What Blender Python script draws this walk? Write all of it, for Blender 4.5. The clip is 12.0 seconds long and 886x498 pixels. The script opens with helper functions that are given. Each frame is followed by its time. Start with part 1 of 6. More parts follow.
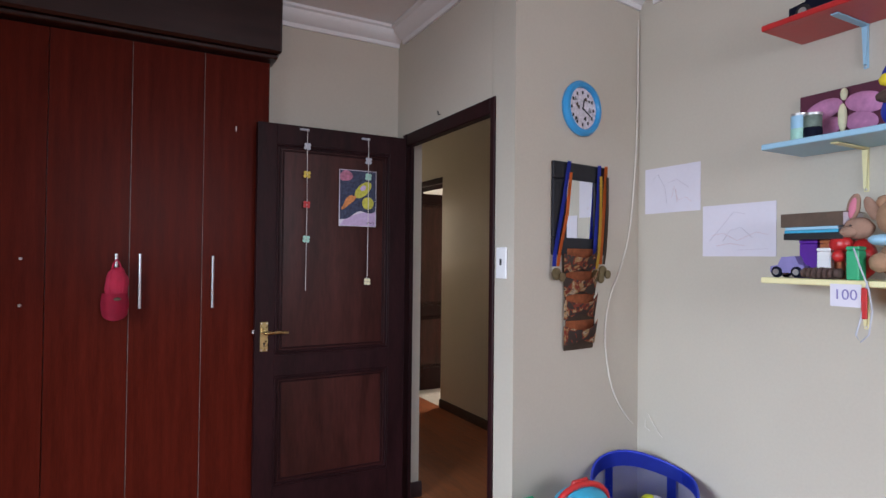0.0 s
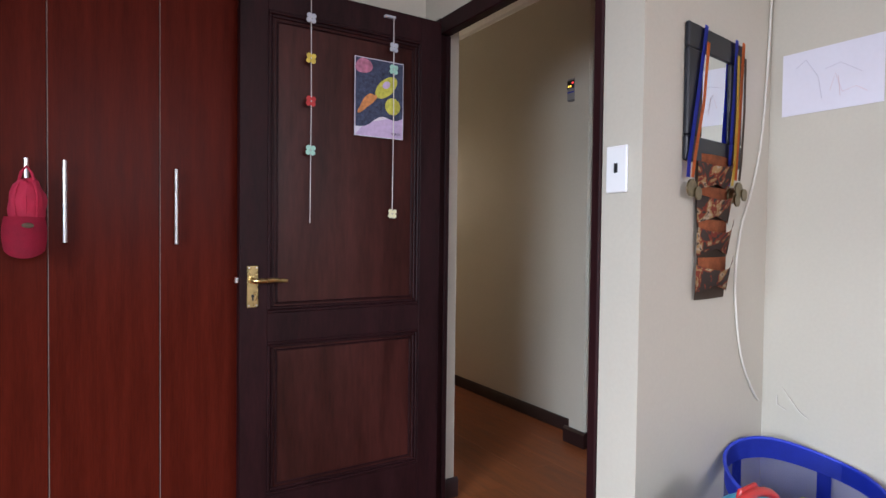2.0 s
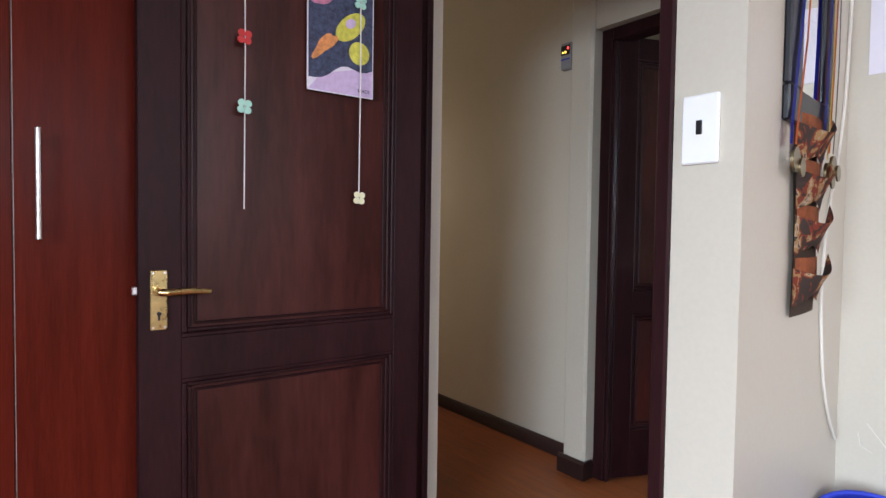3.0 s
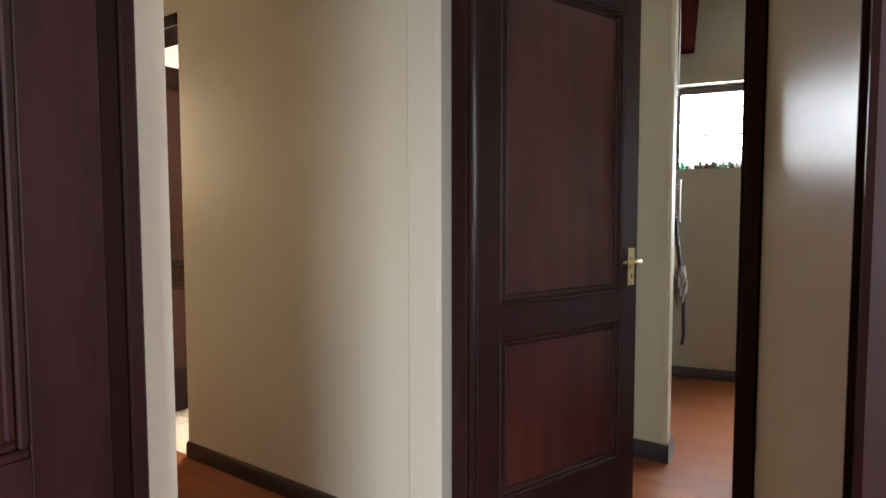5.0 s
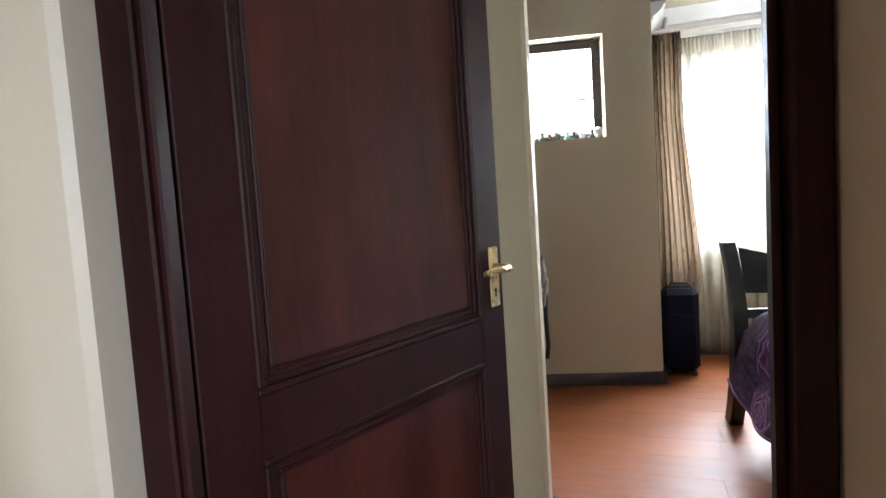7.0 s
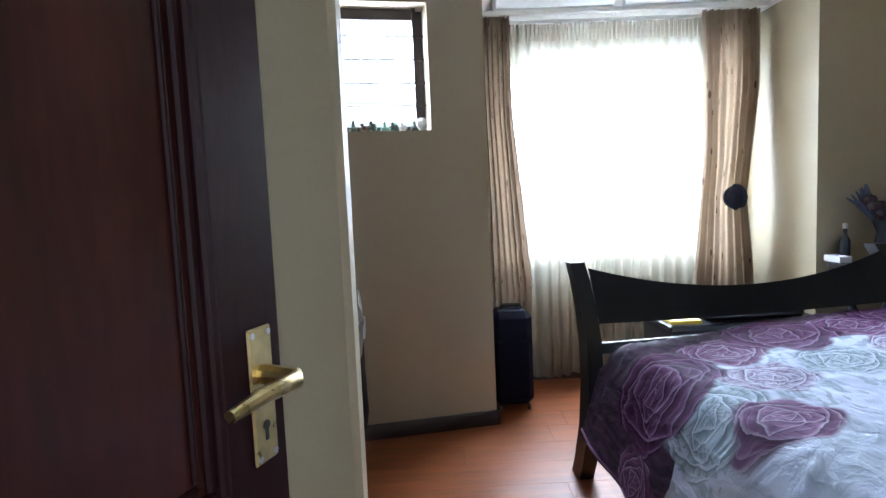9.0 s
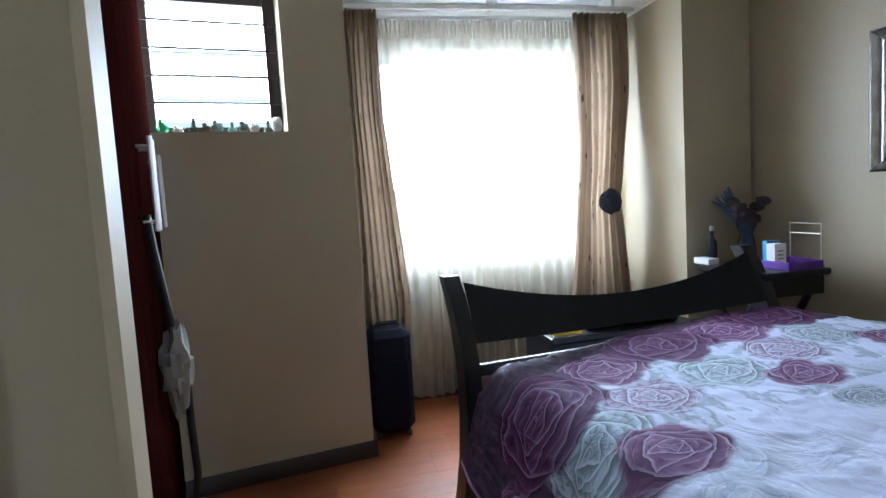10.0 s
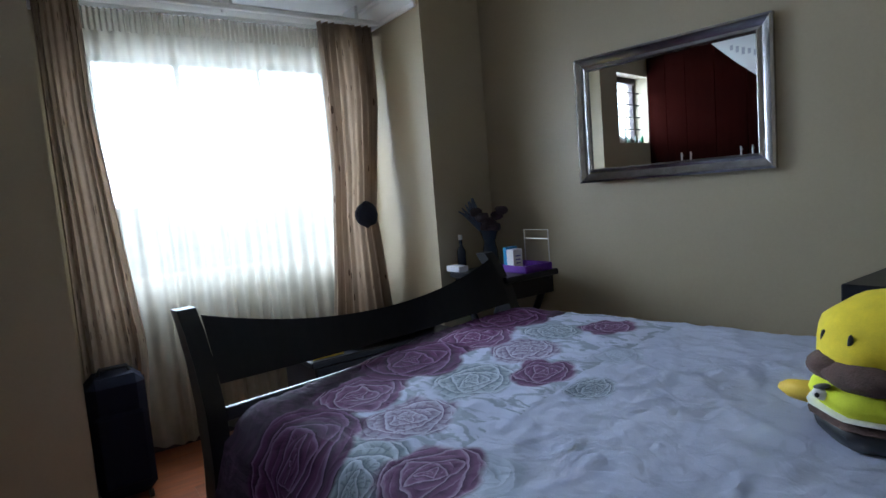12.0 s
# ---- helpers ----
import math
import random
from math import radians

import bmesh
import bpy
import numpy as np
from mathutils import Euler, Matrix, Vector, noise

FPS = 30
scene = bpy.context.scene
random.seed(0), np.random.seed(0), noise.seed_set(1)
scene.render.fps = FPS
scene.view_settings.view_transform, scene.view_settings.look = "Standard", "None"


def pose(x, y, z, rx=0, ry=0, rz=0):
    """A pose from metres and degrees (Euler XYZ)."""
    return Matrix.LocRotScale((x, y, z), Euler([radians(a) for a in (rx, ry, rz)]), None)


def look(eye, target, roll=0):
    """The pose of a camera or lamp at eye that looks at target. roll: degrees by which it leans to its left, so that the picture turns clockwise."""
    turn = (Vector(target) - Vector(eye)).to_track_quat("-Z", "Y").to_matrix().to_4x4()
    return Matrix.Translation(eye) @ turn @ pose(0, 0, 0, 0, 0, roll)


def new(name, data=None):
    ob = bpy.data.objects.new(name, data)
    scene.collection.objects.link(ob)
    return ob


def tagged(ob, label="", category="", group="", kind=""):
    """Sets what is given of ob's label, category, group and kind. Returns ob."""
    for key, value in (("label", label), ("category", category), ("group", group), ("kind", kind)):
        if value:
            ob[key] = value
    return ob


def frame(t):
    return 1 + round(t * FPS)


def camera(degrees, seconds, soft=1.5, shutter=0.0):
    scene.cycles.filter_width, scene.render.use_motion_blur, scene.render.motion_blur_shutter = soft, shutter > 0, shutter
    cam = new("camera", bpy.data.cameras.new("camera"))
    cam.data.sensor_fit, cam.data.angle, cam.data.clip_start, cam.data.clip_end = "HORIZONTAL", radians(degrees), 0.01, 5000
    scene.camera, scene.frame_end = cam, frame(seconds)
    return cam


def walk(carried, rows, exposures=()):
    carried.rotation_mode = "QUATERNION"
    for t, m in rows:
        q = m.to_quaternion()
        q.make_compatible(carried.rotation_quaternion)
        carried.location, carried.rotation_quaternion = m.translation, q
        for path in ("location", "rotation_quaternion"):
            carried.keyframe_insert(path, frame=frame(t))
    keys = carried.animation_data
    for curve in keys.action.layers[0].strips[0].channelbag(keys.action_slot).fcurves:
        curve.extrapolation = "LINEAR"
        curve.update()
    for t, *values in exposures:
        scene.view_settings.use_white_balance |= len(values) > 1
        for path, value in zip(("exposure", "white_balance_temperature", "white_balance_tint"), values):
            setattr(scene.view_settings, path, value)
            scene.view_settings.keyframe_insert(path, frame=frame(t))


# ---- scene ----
cam = camera(75.3, 12.0)
PATH = [
    (0, (0.21, 0.04, 1.364), (1.163, 1.798, 1.397), 0.6),
    (0.5, (0.189, 0.202, 1.303), (1.147, 1.957, 1.345), 0.7),
    (1, (0.172, 0.431, 1.245), (1.148, 2.177, 1.272), 0.8),
    (1.5, (0.21, 0.646, 1.192), (1.225, 2.37, 1.174), 0.8),
    (2, (0.297, 0.914, 1.159), (1.355, 2.61, 1.108), 0.7),
    (2.5, (0.399, 1.157, 1.145), (1.499, 2.826, 1.084), 0.6),
    (2.7, (0.44, 1.269, 1.146), (1.574, 2.915, 1.085), 0.6),
    (4.3, (0.92, 1.995, 1.174), (2.396, 3.34, 1.065), 1.1),
    (4.5, (0.98, 2.042, 1.169), (2.498, 3.341, 1.072), 0.5),
    (5, (1.167, 2.139, 1.169), (2.815, 3.266, 1.053), -0.1),
    (5.5, (1.388, 2.24, 1.191), (3.121, 3.232, 1.068), -0.3),
    (6, (1.603, 2.334, 1.179), (3.403, 3.194, 1.043), -0.9),
    (6.5, (1.81, 2.433, 1.169), (3.67, 3.15, 1.012), -1.5),
    (6.7, (1.901, 2.454, 1.15), (3.776, 3.135, 0.997), -2.7),
    (8.3, (2.626, 2.59, 1.147), (4.609, 2.792, 0.984), -2.0),
    (8.5, (2.639, 2.613, 1.174), (4.627, 2.739, 0.996), -2.2),
    (9, (2.818, 2.605, 1.169), (4.81, 2.566, 0.991), -2.5),
    (9.5, (2.944, 2.554, 1.173), (4.929, 2.363, 1.001), -2.9),
    (10, (3.069, 2.474, 1.167), (5.019, 2.066, 0.996), -3.4),
    (10.5, (3.153, 2.42, 1.169), (5.041, 1.784, 0.995), -4.0),
    (11, (3.183, 2.4, 1.168), (4.984, 1.548, 0.99), -4.2),
    (11.5, (3.182, 2.381, 1.174), (4.896, 1.367, 0.993), -4.6),
    (12, (3.165, 2.362, 1.181), (4.803, 1.231, 0.99), -4.7),
]
walk(cam, [(t, look(e, g, r)) for t, e, g, r in PATH], [
    (0, -0.1, 6500, 18), (1.5, 0.05, 6550, 18), (2.7, 0.42, 6600, 17), (4.3, 0.65, 7000, 15), (5, 1.05, 7300, 15), (5.5, 1.3, 7350, 15), (6.5, 1.38, 7200, 15),
    (8.3, 0.9, 6350, 13), (9.0, 0.86, 6200, 13), (9.5, 0.75, 6150, 13), (10.5, 0.34, 6100, 14), (12, -0.5, 6080, 14)])

# ---- world, sun, window and added light, exposure ----
world = bpy.data.worlds.new("sky")
scene.world = world
world.use_nodes = True
wn = world.node_tree.nodes
sky = wn.new("ShaderNodeTexSky")
sky.sky_type = "NISHITA"
sky.sun_disc = False
sky.sun_elevation, sky.sun_rotation = radians(50), radians(200)
wn["Background"].inputs["Strength"].default_value = 0.15
world.node_tree.links.new(sky.outputs[0], wn["Background"].inputs["Color"])
sun_data = bpy.data.lights.new("sun", "SUN")
sun_data.energy, sun_data.angle, sun_data.color = 1.0, radians(12), (1, 0.95, 0.88)
sun = new("sun", sun_data)
sun.matrix_world = look((0, -20, 24), (0, 0, 0))


def area_lamp(name, eye, target, w, h, watts, color):
    """A rectangular area lamp: skylight at a window, or light added where none opens."""
    d = bpy.data.lights.new(name, "AREA")
    d.shape, d.size, d.size_y, d.energy, d.color = "RECTANGLE", w, h, watts, color
    ob = new(name, d)
    ob.matrix_world = look(eye, target)
    return ob


west_light = area_lamp("skylight_bedroom", (-1.93, 0.75, 1.50), (1.9, 1.0, -0.7), 1.45, 1.15, 88, (0.70, 0.86, 1.0))
west_light.data.spread = radians(108)
area_lamp("skylight_bedroom_south", (0.65, -2.72, 1.92), (0.9, 1.0, 0.55), 1.85, 0.85, 85, (0.80, 0.88, 1.0))
bay_light = area_lamp("skylight_bay", (6.95, 1.55, 2.05), (4.6, 1.05, 0.45), 2.0, 1.9, 455, (0.68, 0.84, 1.0))
bay_light.data.spread = radians(140)
area_lamp("skylight_small", (5.80, 2.89, 1.80), (3.83, 2.525, 1.62), 0.54, 0.60, 38, (0.68, 0.84, 1.0))
# Added fill at the closed hall end, warming walls where no window opens.
area_lamp("hall_fill_lamp", (2.43, 5.86, 1.50), (2.30, 3.0, 1.05), 0.46, 1.0, 6.5, (1.0, 0.87, 0.64))
# Lamp added in the windowless bathroom; lights its tiles and spills into the hall.
area_lamp("bathroom_added_lamp", (4.6, 5.6, 2.2), (3.5, 5.0, 0.0), 0.6, 0.6, 55, (1.0, 0.90, 0.74))

# ---- materials ----


def ramp(nt, fac, a, b, lo=0.3, hi=0.7):
    r = nt.nodes.new("ShaderNodeValToRGB")
    r.color_ramp.elements[0].position, r.color_ramp.elements[1].position = lo, hi
    r.color_ramp.elements[0].color, r.color_ramp.elements[1].color = (*a, 1), (*b, 1)
    nt.links.new(fac, r.inputs[0])
    return r.outputs[0]


def mat(name, color, rough=0.5, metal=0.0, var=0.12, scale=6.0, stretch=(1, 1, 1), bump=0.1, fine=60.0, coat=0.0, each=0.0, depth=0.002):
    """Paint, wood, cloth and metal: colour that drifts at two scales, with fine relief. each: how far alike pieces differ."""
    m = bpy.data.materials.new(name)
    m.use_nodes = True
    nt = m.node_tree
    p = nt.nodes["Principled BSDF"]
    co = nt.nodes.new("ShaderNodeTexCoord")
    mp = nt.nodes.new("ShaderNodeMapping")
    mp.inputs["Scale"].default_value = stretch
    nt.links.new(co.outputs["Object"], mp.inputs[0])
    vec = mp.outputs[0]
    if each:
        info = nt.nodes.new("ShaderNodeObjectInfo")
        sh = nt.nodes.new("ShaderNodeVectorMath")
        sh.operation = "MULTIPLY_ADD"
        sh.inputs[1].default_value = (37, 53, 71)
        nt.links.new(info.outputs["Random"], sh.inputs[0])
        nt.links.new(mp.outputs[0], sh.inputs[2])
        vec = sh.outputs[0]
    n1, n2 = nt.nodes.new("ShaderNodeTexNoise"), nt.nodes.new("ShaderNodeTexNoise")
    n1.inputs["Scale"].default_value, n1.inputs["Detail"].default_value = scale, 5
    n2.inputs["Scale"].default_value, n2.inputs["Detail"].default_value = fine, 3
    nt.links.new(vec, n1.inputs[0])
    nt.links.new(vec, n2.inputs[0])
    mixed = nt.nodes.new("ShaderNodeMath")
    mixed.operation = "MULTIPLY_ADD"
    mixed.inputs[1].default_value = 0.35
    nt.links.new(n2.outputs[0], mixed.inputs[0])
    half = nt.nodes.new("ShaderNodeMath")
    half.operation = "MULTIPLY"
    half.inputs[1].default_value = 0.65
    nt.links.new(n1.outputs[0], half.inputs[0])
    nt.links.new(half.outputs[0], mixed.inputs[2])
    c = ramp(nt, mixed.outputs[0], [v * (1 - var) for v in color], [min(1, v * (1 + var)) for v in color])
    if each:
        hs = nt.nodes.new("ShaderNodeHueSaturation")
        mr = nt.nodes.new("ShaderNodeMapRange")
        mr.inputs["To Min"].default_value, mr.inputs["To Max"].default_value = 1 - each, 1 + each
        nt.links.new(info.outputs["Random"], mr.inputs[0])
        nt.links.new(mr.outputs[0], hs.inputs["Value"])
        nt.links.new(c, hs.inputs["Color"])
        c = hs.outputs[0]
    nt.links.new(c, p.inputs["Base Color"])
    p.inputs["Metallic"].default_value = metal
    rr = nt.nodes.new("ShaderNodeMapRange")
    rr.inputs["To Min"].default_value, rr.inputs["To Max"].default_value = rough * 0.82, min(1, rough * 1.18)
    nt.links.new(n1.outputs[0], rr.inputs[0])
    nt.links.new(rr.outputs[0], p.inputs["Roughness"])
    p.inputs["Coat Weight"].default_value = coat
    p.inputs["Coat Roughness"].default_value = 0.12
    if bump:
        b = nt.nodes.new("ShaderNodeBump")
        b.inputs["Strength"].default_value, b.inputs["Distance"].default_value = bump, depth
        nt.links.new(mixed.outputs[0], b.inputs["Height"])
        nt.links.new(b.outputs[0], p.inputs["Normal"])
    return m


CREAM = mat("cream_wall_paint", (0.53, 0.485, 0.405), 0.37, var=0.05, scale=1.7, fine=90, bump=0.12)
CREAM.node_tree.nodes["Principled BSDF"].inputs["Specular IOR Level"].default_value = 0.32
KHAKI = mat("khaki_cream_wall_paint", (0.425, 0.355, 0.245), 0.45, var=0.05, scale=1.7, fine=90, bump=0.12)
WHITE = mat("white_ceiling_paint", (0.78, 0.78, 0.78), 0.7, var=0.03, scale=3, bump=0.1)
GLOSSW = mat("white_plastic", (0.8, 0.8, 0.8), 0.3, var=0.02, bump=0.02)
DOORW = mat("dark_mahogany_door", (0.020, 0.0050, 0.0060), 0.50, var=0.45, scale=5, stretch=(3, 3, 0.5), fine=40, bump=0.15)
PANEL = mat("mahogany_panel_veneer", (0.042, 0.0100, 0.0080), 0.35, var=0.6, scale=4, stretch=(3, 3, 0.45), fine=30, bump=0.15)
ROBE = mat("red_mahogany_veneer", (0.085, 0.0105, 0.0055), 0.34, var=0.3, scale=6, stretch=(5, 5, 0.35), fine=45, bump=0.07)
ROBE.node_tree.nodes["Principled BSDF"].inputs["Specular IOR Level"].default_value = 0.04
DOORW.node_tree.nodes["Principled BSDF"].inputs["Specular IOR Level"].default_value = 0.15
PANEL.node_tree.nodes["Principled BSDF"].inputs["Specular IOR Level"].default_value = 0.26
# Sheenless copy of the red veneer, with the main bedroom's shade in its colour.
ROBE_SHADE = mat("shaded_wardrobe_veneer", (0.0115, 0.0022, 0.0017), 0.42, var=0.3, scale=6, stretch=(5, 5, 0.35), fine=45, bump=0.06)
ROBE_SHADE.node_tree.nodes["Principled BSDF"].inputs["Specular IOR Level"].default_value = 0.0
ROBED = mat("dark_mahogany_pelmet", (0.018, 0.003, 0.002), 0.32, var=0.4, scale=6, stretch=(0.4, 5, 5), fine=45, bump=0.2)
SKIRT = mat("dark_stained_skirting", (0.022, 0.009, 0.009), 0.4, var=0.3, scale=5, fine=50)
PLANK = mat("orange_laminate_plank", (0.235, 0.066, 0.021), 0.42, var=0.3, scale=3, stretch=(9, 0.8, 1), fine=14, bump=0.06, each=0.1)
PLANK.node_tree.nodes["Principled BSDF"].inputs["Specular IOR Level"].default_value = 0.28
UNDER = mat("dark_joint_underlay", (0.09, 0.03, 0.012), 0.8, var=0.1)
TILE = mat("white_floor_tile", (0.72, 0.70, 0.66), 0.2, var=0.06, scale=8, bump=0.03)
GROUT = mat("grey_grout", (0.4, 0.38, 0.35), 0.9, var=0.1)
STEEL = mat("brushed_steel", (0.72, 0.71, 0.70), 0.34, 1.0, var=0.03, bump=0.0)
BRASS = mat("worn_brass", (0.55, 0.42, 0.19), 0.28, 1.0, var=0.25, scale=30, bump=0.15)
SILVER = mat("antique_silver_frame", (0.40, 0.39, 0.40), 0.24, 1.0, var=0.25, scale=25, bump=0.2)
BLACKW = mat("black_stained_wood", (0.008, 0.008, 0.012), 0.38, var=0.35, scale=5, stretch=(1, 6, 1), fine=50, coat=0.05)
BLACKW.node_tree.nodes["Principled BSDF"].inputs["Specular IOR Level"].default_value = 0.32
BLACK = mat("black_plastic", (0.012, 0.012, 0.013), 0.4, var=0.2)
NAVY = mat("navy_nylon", (0.005, 0.006, 0.017), 0.85, var=0.25, scale=12, fine=300, bump=0.3)
NAVY.node_tree.nodes["Principled BSDF"].inputs["Specular IOR Level"].default_value = 0.15
GREY = mat("grey_plastic", (0.25, 0.25, 0.27), 0.4, var=0.1)
RED = mat("red_paint", (0.50, 0.022, 0.022), 0.35, var=0.12, bump=0.04)
REDC = mat("red_cotton", (0.48, 0.020, 0.060), 0.85, var=0.2, scale=25, fine=400, bump=0.3)
LBLUE = mat("light_blue_paint", (0.32, 0.56, 0.72), 0.4, var=0.06, bump=0.04)
LYEL = mat("pale_yellow_paint", (0.78, 0.72, 0.40), 0.4, var=0.05, bump=0.04)
PAPER = mat("white_paper", (0.69, 0.66, 0.73), 0.85, var=0.03, bump=0.05)
PENCIL = mat("grey_pencil_line", (0.55, 0.51, 0.58), 0.9, var=0.2)
REDPEN = mat("red_pencil_line", (0.66, 0.50, 0.52), 0.9, var=0.2)
CYAN = mat("bright_blue_clock_plastic", (0.03, 0.29, 0.60), 0.3, var=0.08, bump=0.03)
BLUEN = mat("royal_blue_nylon", (0.012, 0.035, 0.42), 0.55, var=0.2, scale=12, fine=250, bump=0.2)
BLUER = mat("royal_blue_ribbon", (0.015, 0.04, 0.45), 0.6, var=0.1, fine=300)
ORANGER = mat("orange_ribbon", (0.75, 0.16, 0.02), 0.6, var=0.1, fine=300)
YELR = mat("yellow_ribbon", (0.75, 0.50, 0.05), 0.6, var=0.1, fine=300)
GOLD = mat("dull_medal_metal", (0.22, 0.17, 0.10), 0.35, 1.0, var=0.3, scale=40, bump=0.4)
BROWNC = mat("brown_printed_cloth", (0.10, 0.065, 0.045), 0.85, var=0.3, scale=20, fine=300, bump=0.3)
ORANGEC = mat("orange_printed_cloth", (0.45, 0.13, 0.05), 0.85, var=0.5, scale=30, fine=250, bump=0.3)
GREEN = mat("green_plastic", (0.02, 0.36, 0.16), 0.4, var=0.15)
TEAL = mat("turquoise_nylon", (0.03, 0.36, 0.55), 0.5, var=0.15)
YELLOW = mat("yellow_plush", (0.80, 0.62, 0.03), 0.95, var=0.12, scale=30, fine=400, bump=0.5, depth=0.004)
LIME = mat("lime_plush", (0.66, 0.72, 0.03), 0.95, var=0.12, scale=30, fine=400, bump=0.5, depth=0.004)
BROWNP = mat("brown_fur", (0.095, 0.055, 0.045), 1.0, var=0.4, scale=25, fine=300, bump=0.9, depth=0.008)
TANP = mat("tan_plush", (0.38, 0.22, 0.13), 1.0, var=0.2, scale=25, fine=300, bump=0.6, depth=0.004)
BEIGEP = mat("grey_beige_plush", (0.34, 0.20, 0.14), 1.0, var=0.15, scale=25, fine=300, bump=0.6, depth=0.004)
PINK = mat("pink_cloth", (0.65, 0.20, 0.28), 0.85, var=0.1, fine=200)
LILAC = mat("lilac_paint", (0.22, 0.19, 0.42), 0.5, var=0.15)
PURPLE = mat("purple_plastic", (0.10, 0.012, 0.28), 0.4, var=0.12)
MAROON = mat("maroon_card", (0.10, 0.012, 0.035), 0.7, var=0.15)
WINGS = mat("pink_wing_cloth", (0.55, 0.22, 0.40), 0.8, var=0.3, scale=14)
AQUA = mat("pale_green_glitter", (0.35, 0.62, 0.52), 0.5, var=0.2, scale=40)
PGREY = mat("silver_glitter", (0.42, 0.43, 0.48), 0.5, var=0.2, scale=40)
PYEL = mat("gold_glitter", (0.62, 0.45, 0.06), 0.5, var=0.2, scale=40)
IVORY = mat("ivory_glitter", (0.80, 0.76, 0.50), 0.6, var=0.1, scale=40)
THREAD = mat("white_cord", (0.70, 0.66, 0.62), 0.7, var=0.05)
PALE_EDGE = mat("pale_door_edge", (0.30, 0.20, 0.17), 0.5, var=0.4, scale=5)
CABLE = mat("white_cable_plastic", (0.66, 0.62, 0.55), 0.5, var=0.05)
STONE = mat("grey_green_ornament", (0.12, 0.16, 0.13), 0.6, var=0.4, scale=30)
SHELLW = mat("white_shell", (0.75, 0.74, 0.72), 0.4, var=0.1, scale=20)
GLASSG = mat("smoked_glass_vase", (0.03, 0.04, 0.06), 0.08, var=0.1, bump=0)
MATTW = mat("white_bed_base_cloth", (0.70, 0.70, 0.74), 0.9, var=0.05, fine=300)
LED_R = mat("red_led", (0.6, 0.02, 0.02), 0.3)
LED_Y = mat("yellow_led", (0.6, 0.4, 0.02), 0.3)
for m_, c_, s_ in ((LED_R, (1, 0.05, 0.05, 1), 2.5), (LED_Y, (1, 0.65, 0.1, 1), 2.0)):
    m_.node_tree.nodes["Principled BSDF"].inputs["Emission Color"].default_value = c_
    m_.node_tree.nodes["Principled BSDF"].inputs["Emission Strength"].default_value = s_

MIRROR = bpy.data.materials.new("mirror_glass")
MIRROR.use_nodes = True
p_ = MIRROR.node_tree.nodes["Principled BSDF"]
p_.inputs["Base Color"].default_value, p_.inputs["Metallic"].default_value, p_.inputs["Roughness"].default_value = (0.86, 0.88, 0.87, 1), 1, 0.01

PANE = bpy.data.materials.new("window_glass")
PANE.use_nodes = True
p_ = PANE.node_tree.nodes["Principled BSDF"]
p_.inputs["Transmission Weight"].default_value, p_.inputs["Roughness"].default_value, p_.inputs["IOR"].default_value = 1, 0.0, 1.45


def sheer_cloth(name, color, clear):
    """Thin net: part of the light goes straight through, part is scattered."""
    m = bpy.data.materials.new(name)
    m.use_nodes = True
    nt = m.node_tree
    for n in list(nt.nodes):
        if n.type != "OUTPUT_MATERIAL":
            nt.nodes.remove(n)
    tr, tl, df, mx, mx2 = (nt.nodes.new("ShaderNode" + k) for k in ("BsdfTransparent", "BsdfTranslucent", "BsdfDiffuse", "MixShader", "MixShader"))
    tl.inputs[0].default_value = df.inputs[0].default_value = (*color, 1)
    co, ns = nt.nodes.new("ShaderNodeTexCoord"), nt.nodes.new("ShaderNodeTexNoise")
    ns.inputs["Scale"].default_value = 14
    nt.links.new(co.outputs["Object"], ns.inputs[0])
    mr = nt.nodes.new("ShaderNodeMapRange")
    mr.inputs["To Min"].default_value, mr.inputs["To Max"].default_value = clear - 0.06, clear + 0.06
    nt.links.new(ns.outputs[0], mr.inputs[0])
    mx2.inputs[0].default_value = 0.4
    nt.links.new(tl.outputs[0], mx2.inputs[1])
    nt.links.new(df.outputs[0], mx2.inputs[2])
    nt.links.new(mr.outputs[0], mx.inputs[0])
    nt.links.new(mx2.outputs[0], mx.inputs[1])
    nt.links.new(tr.outputs[0], mx.inputs[2])
    nt.links.new(mx.outputs[0], next(n for n in nt.nodes if n.type == "OUTPUT_MATERIAL").inputs[0])
    return m


SHEER = sheer_cloth("ivory_net", (0.46, 0.43, 0.36), 0.48)
MESHN = sheer_cloth("blue_mesh_net", (0.02, 0.05, 0.42), 0.58)


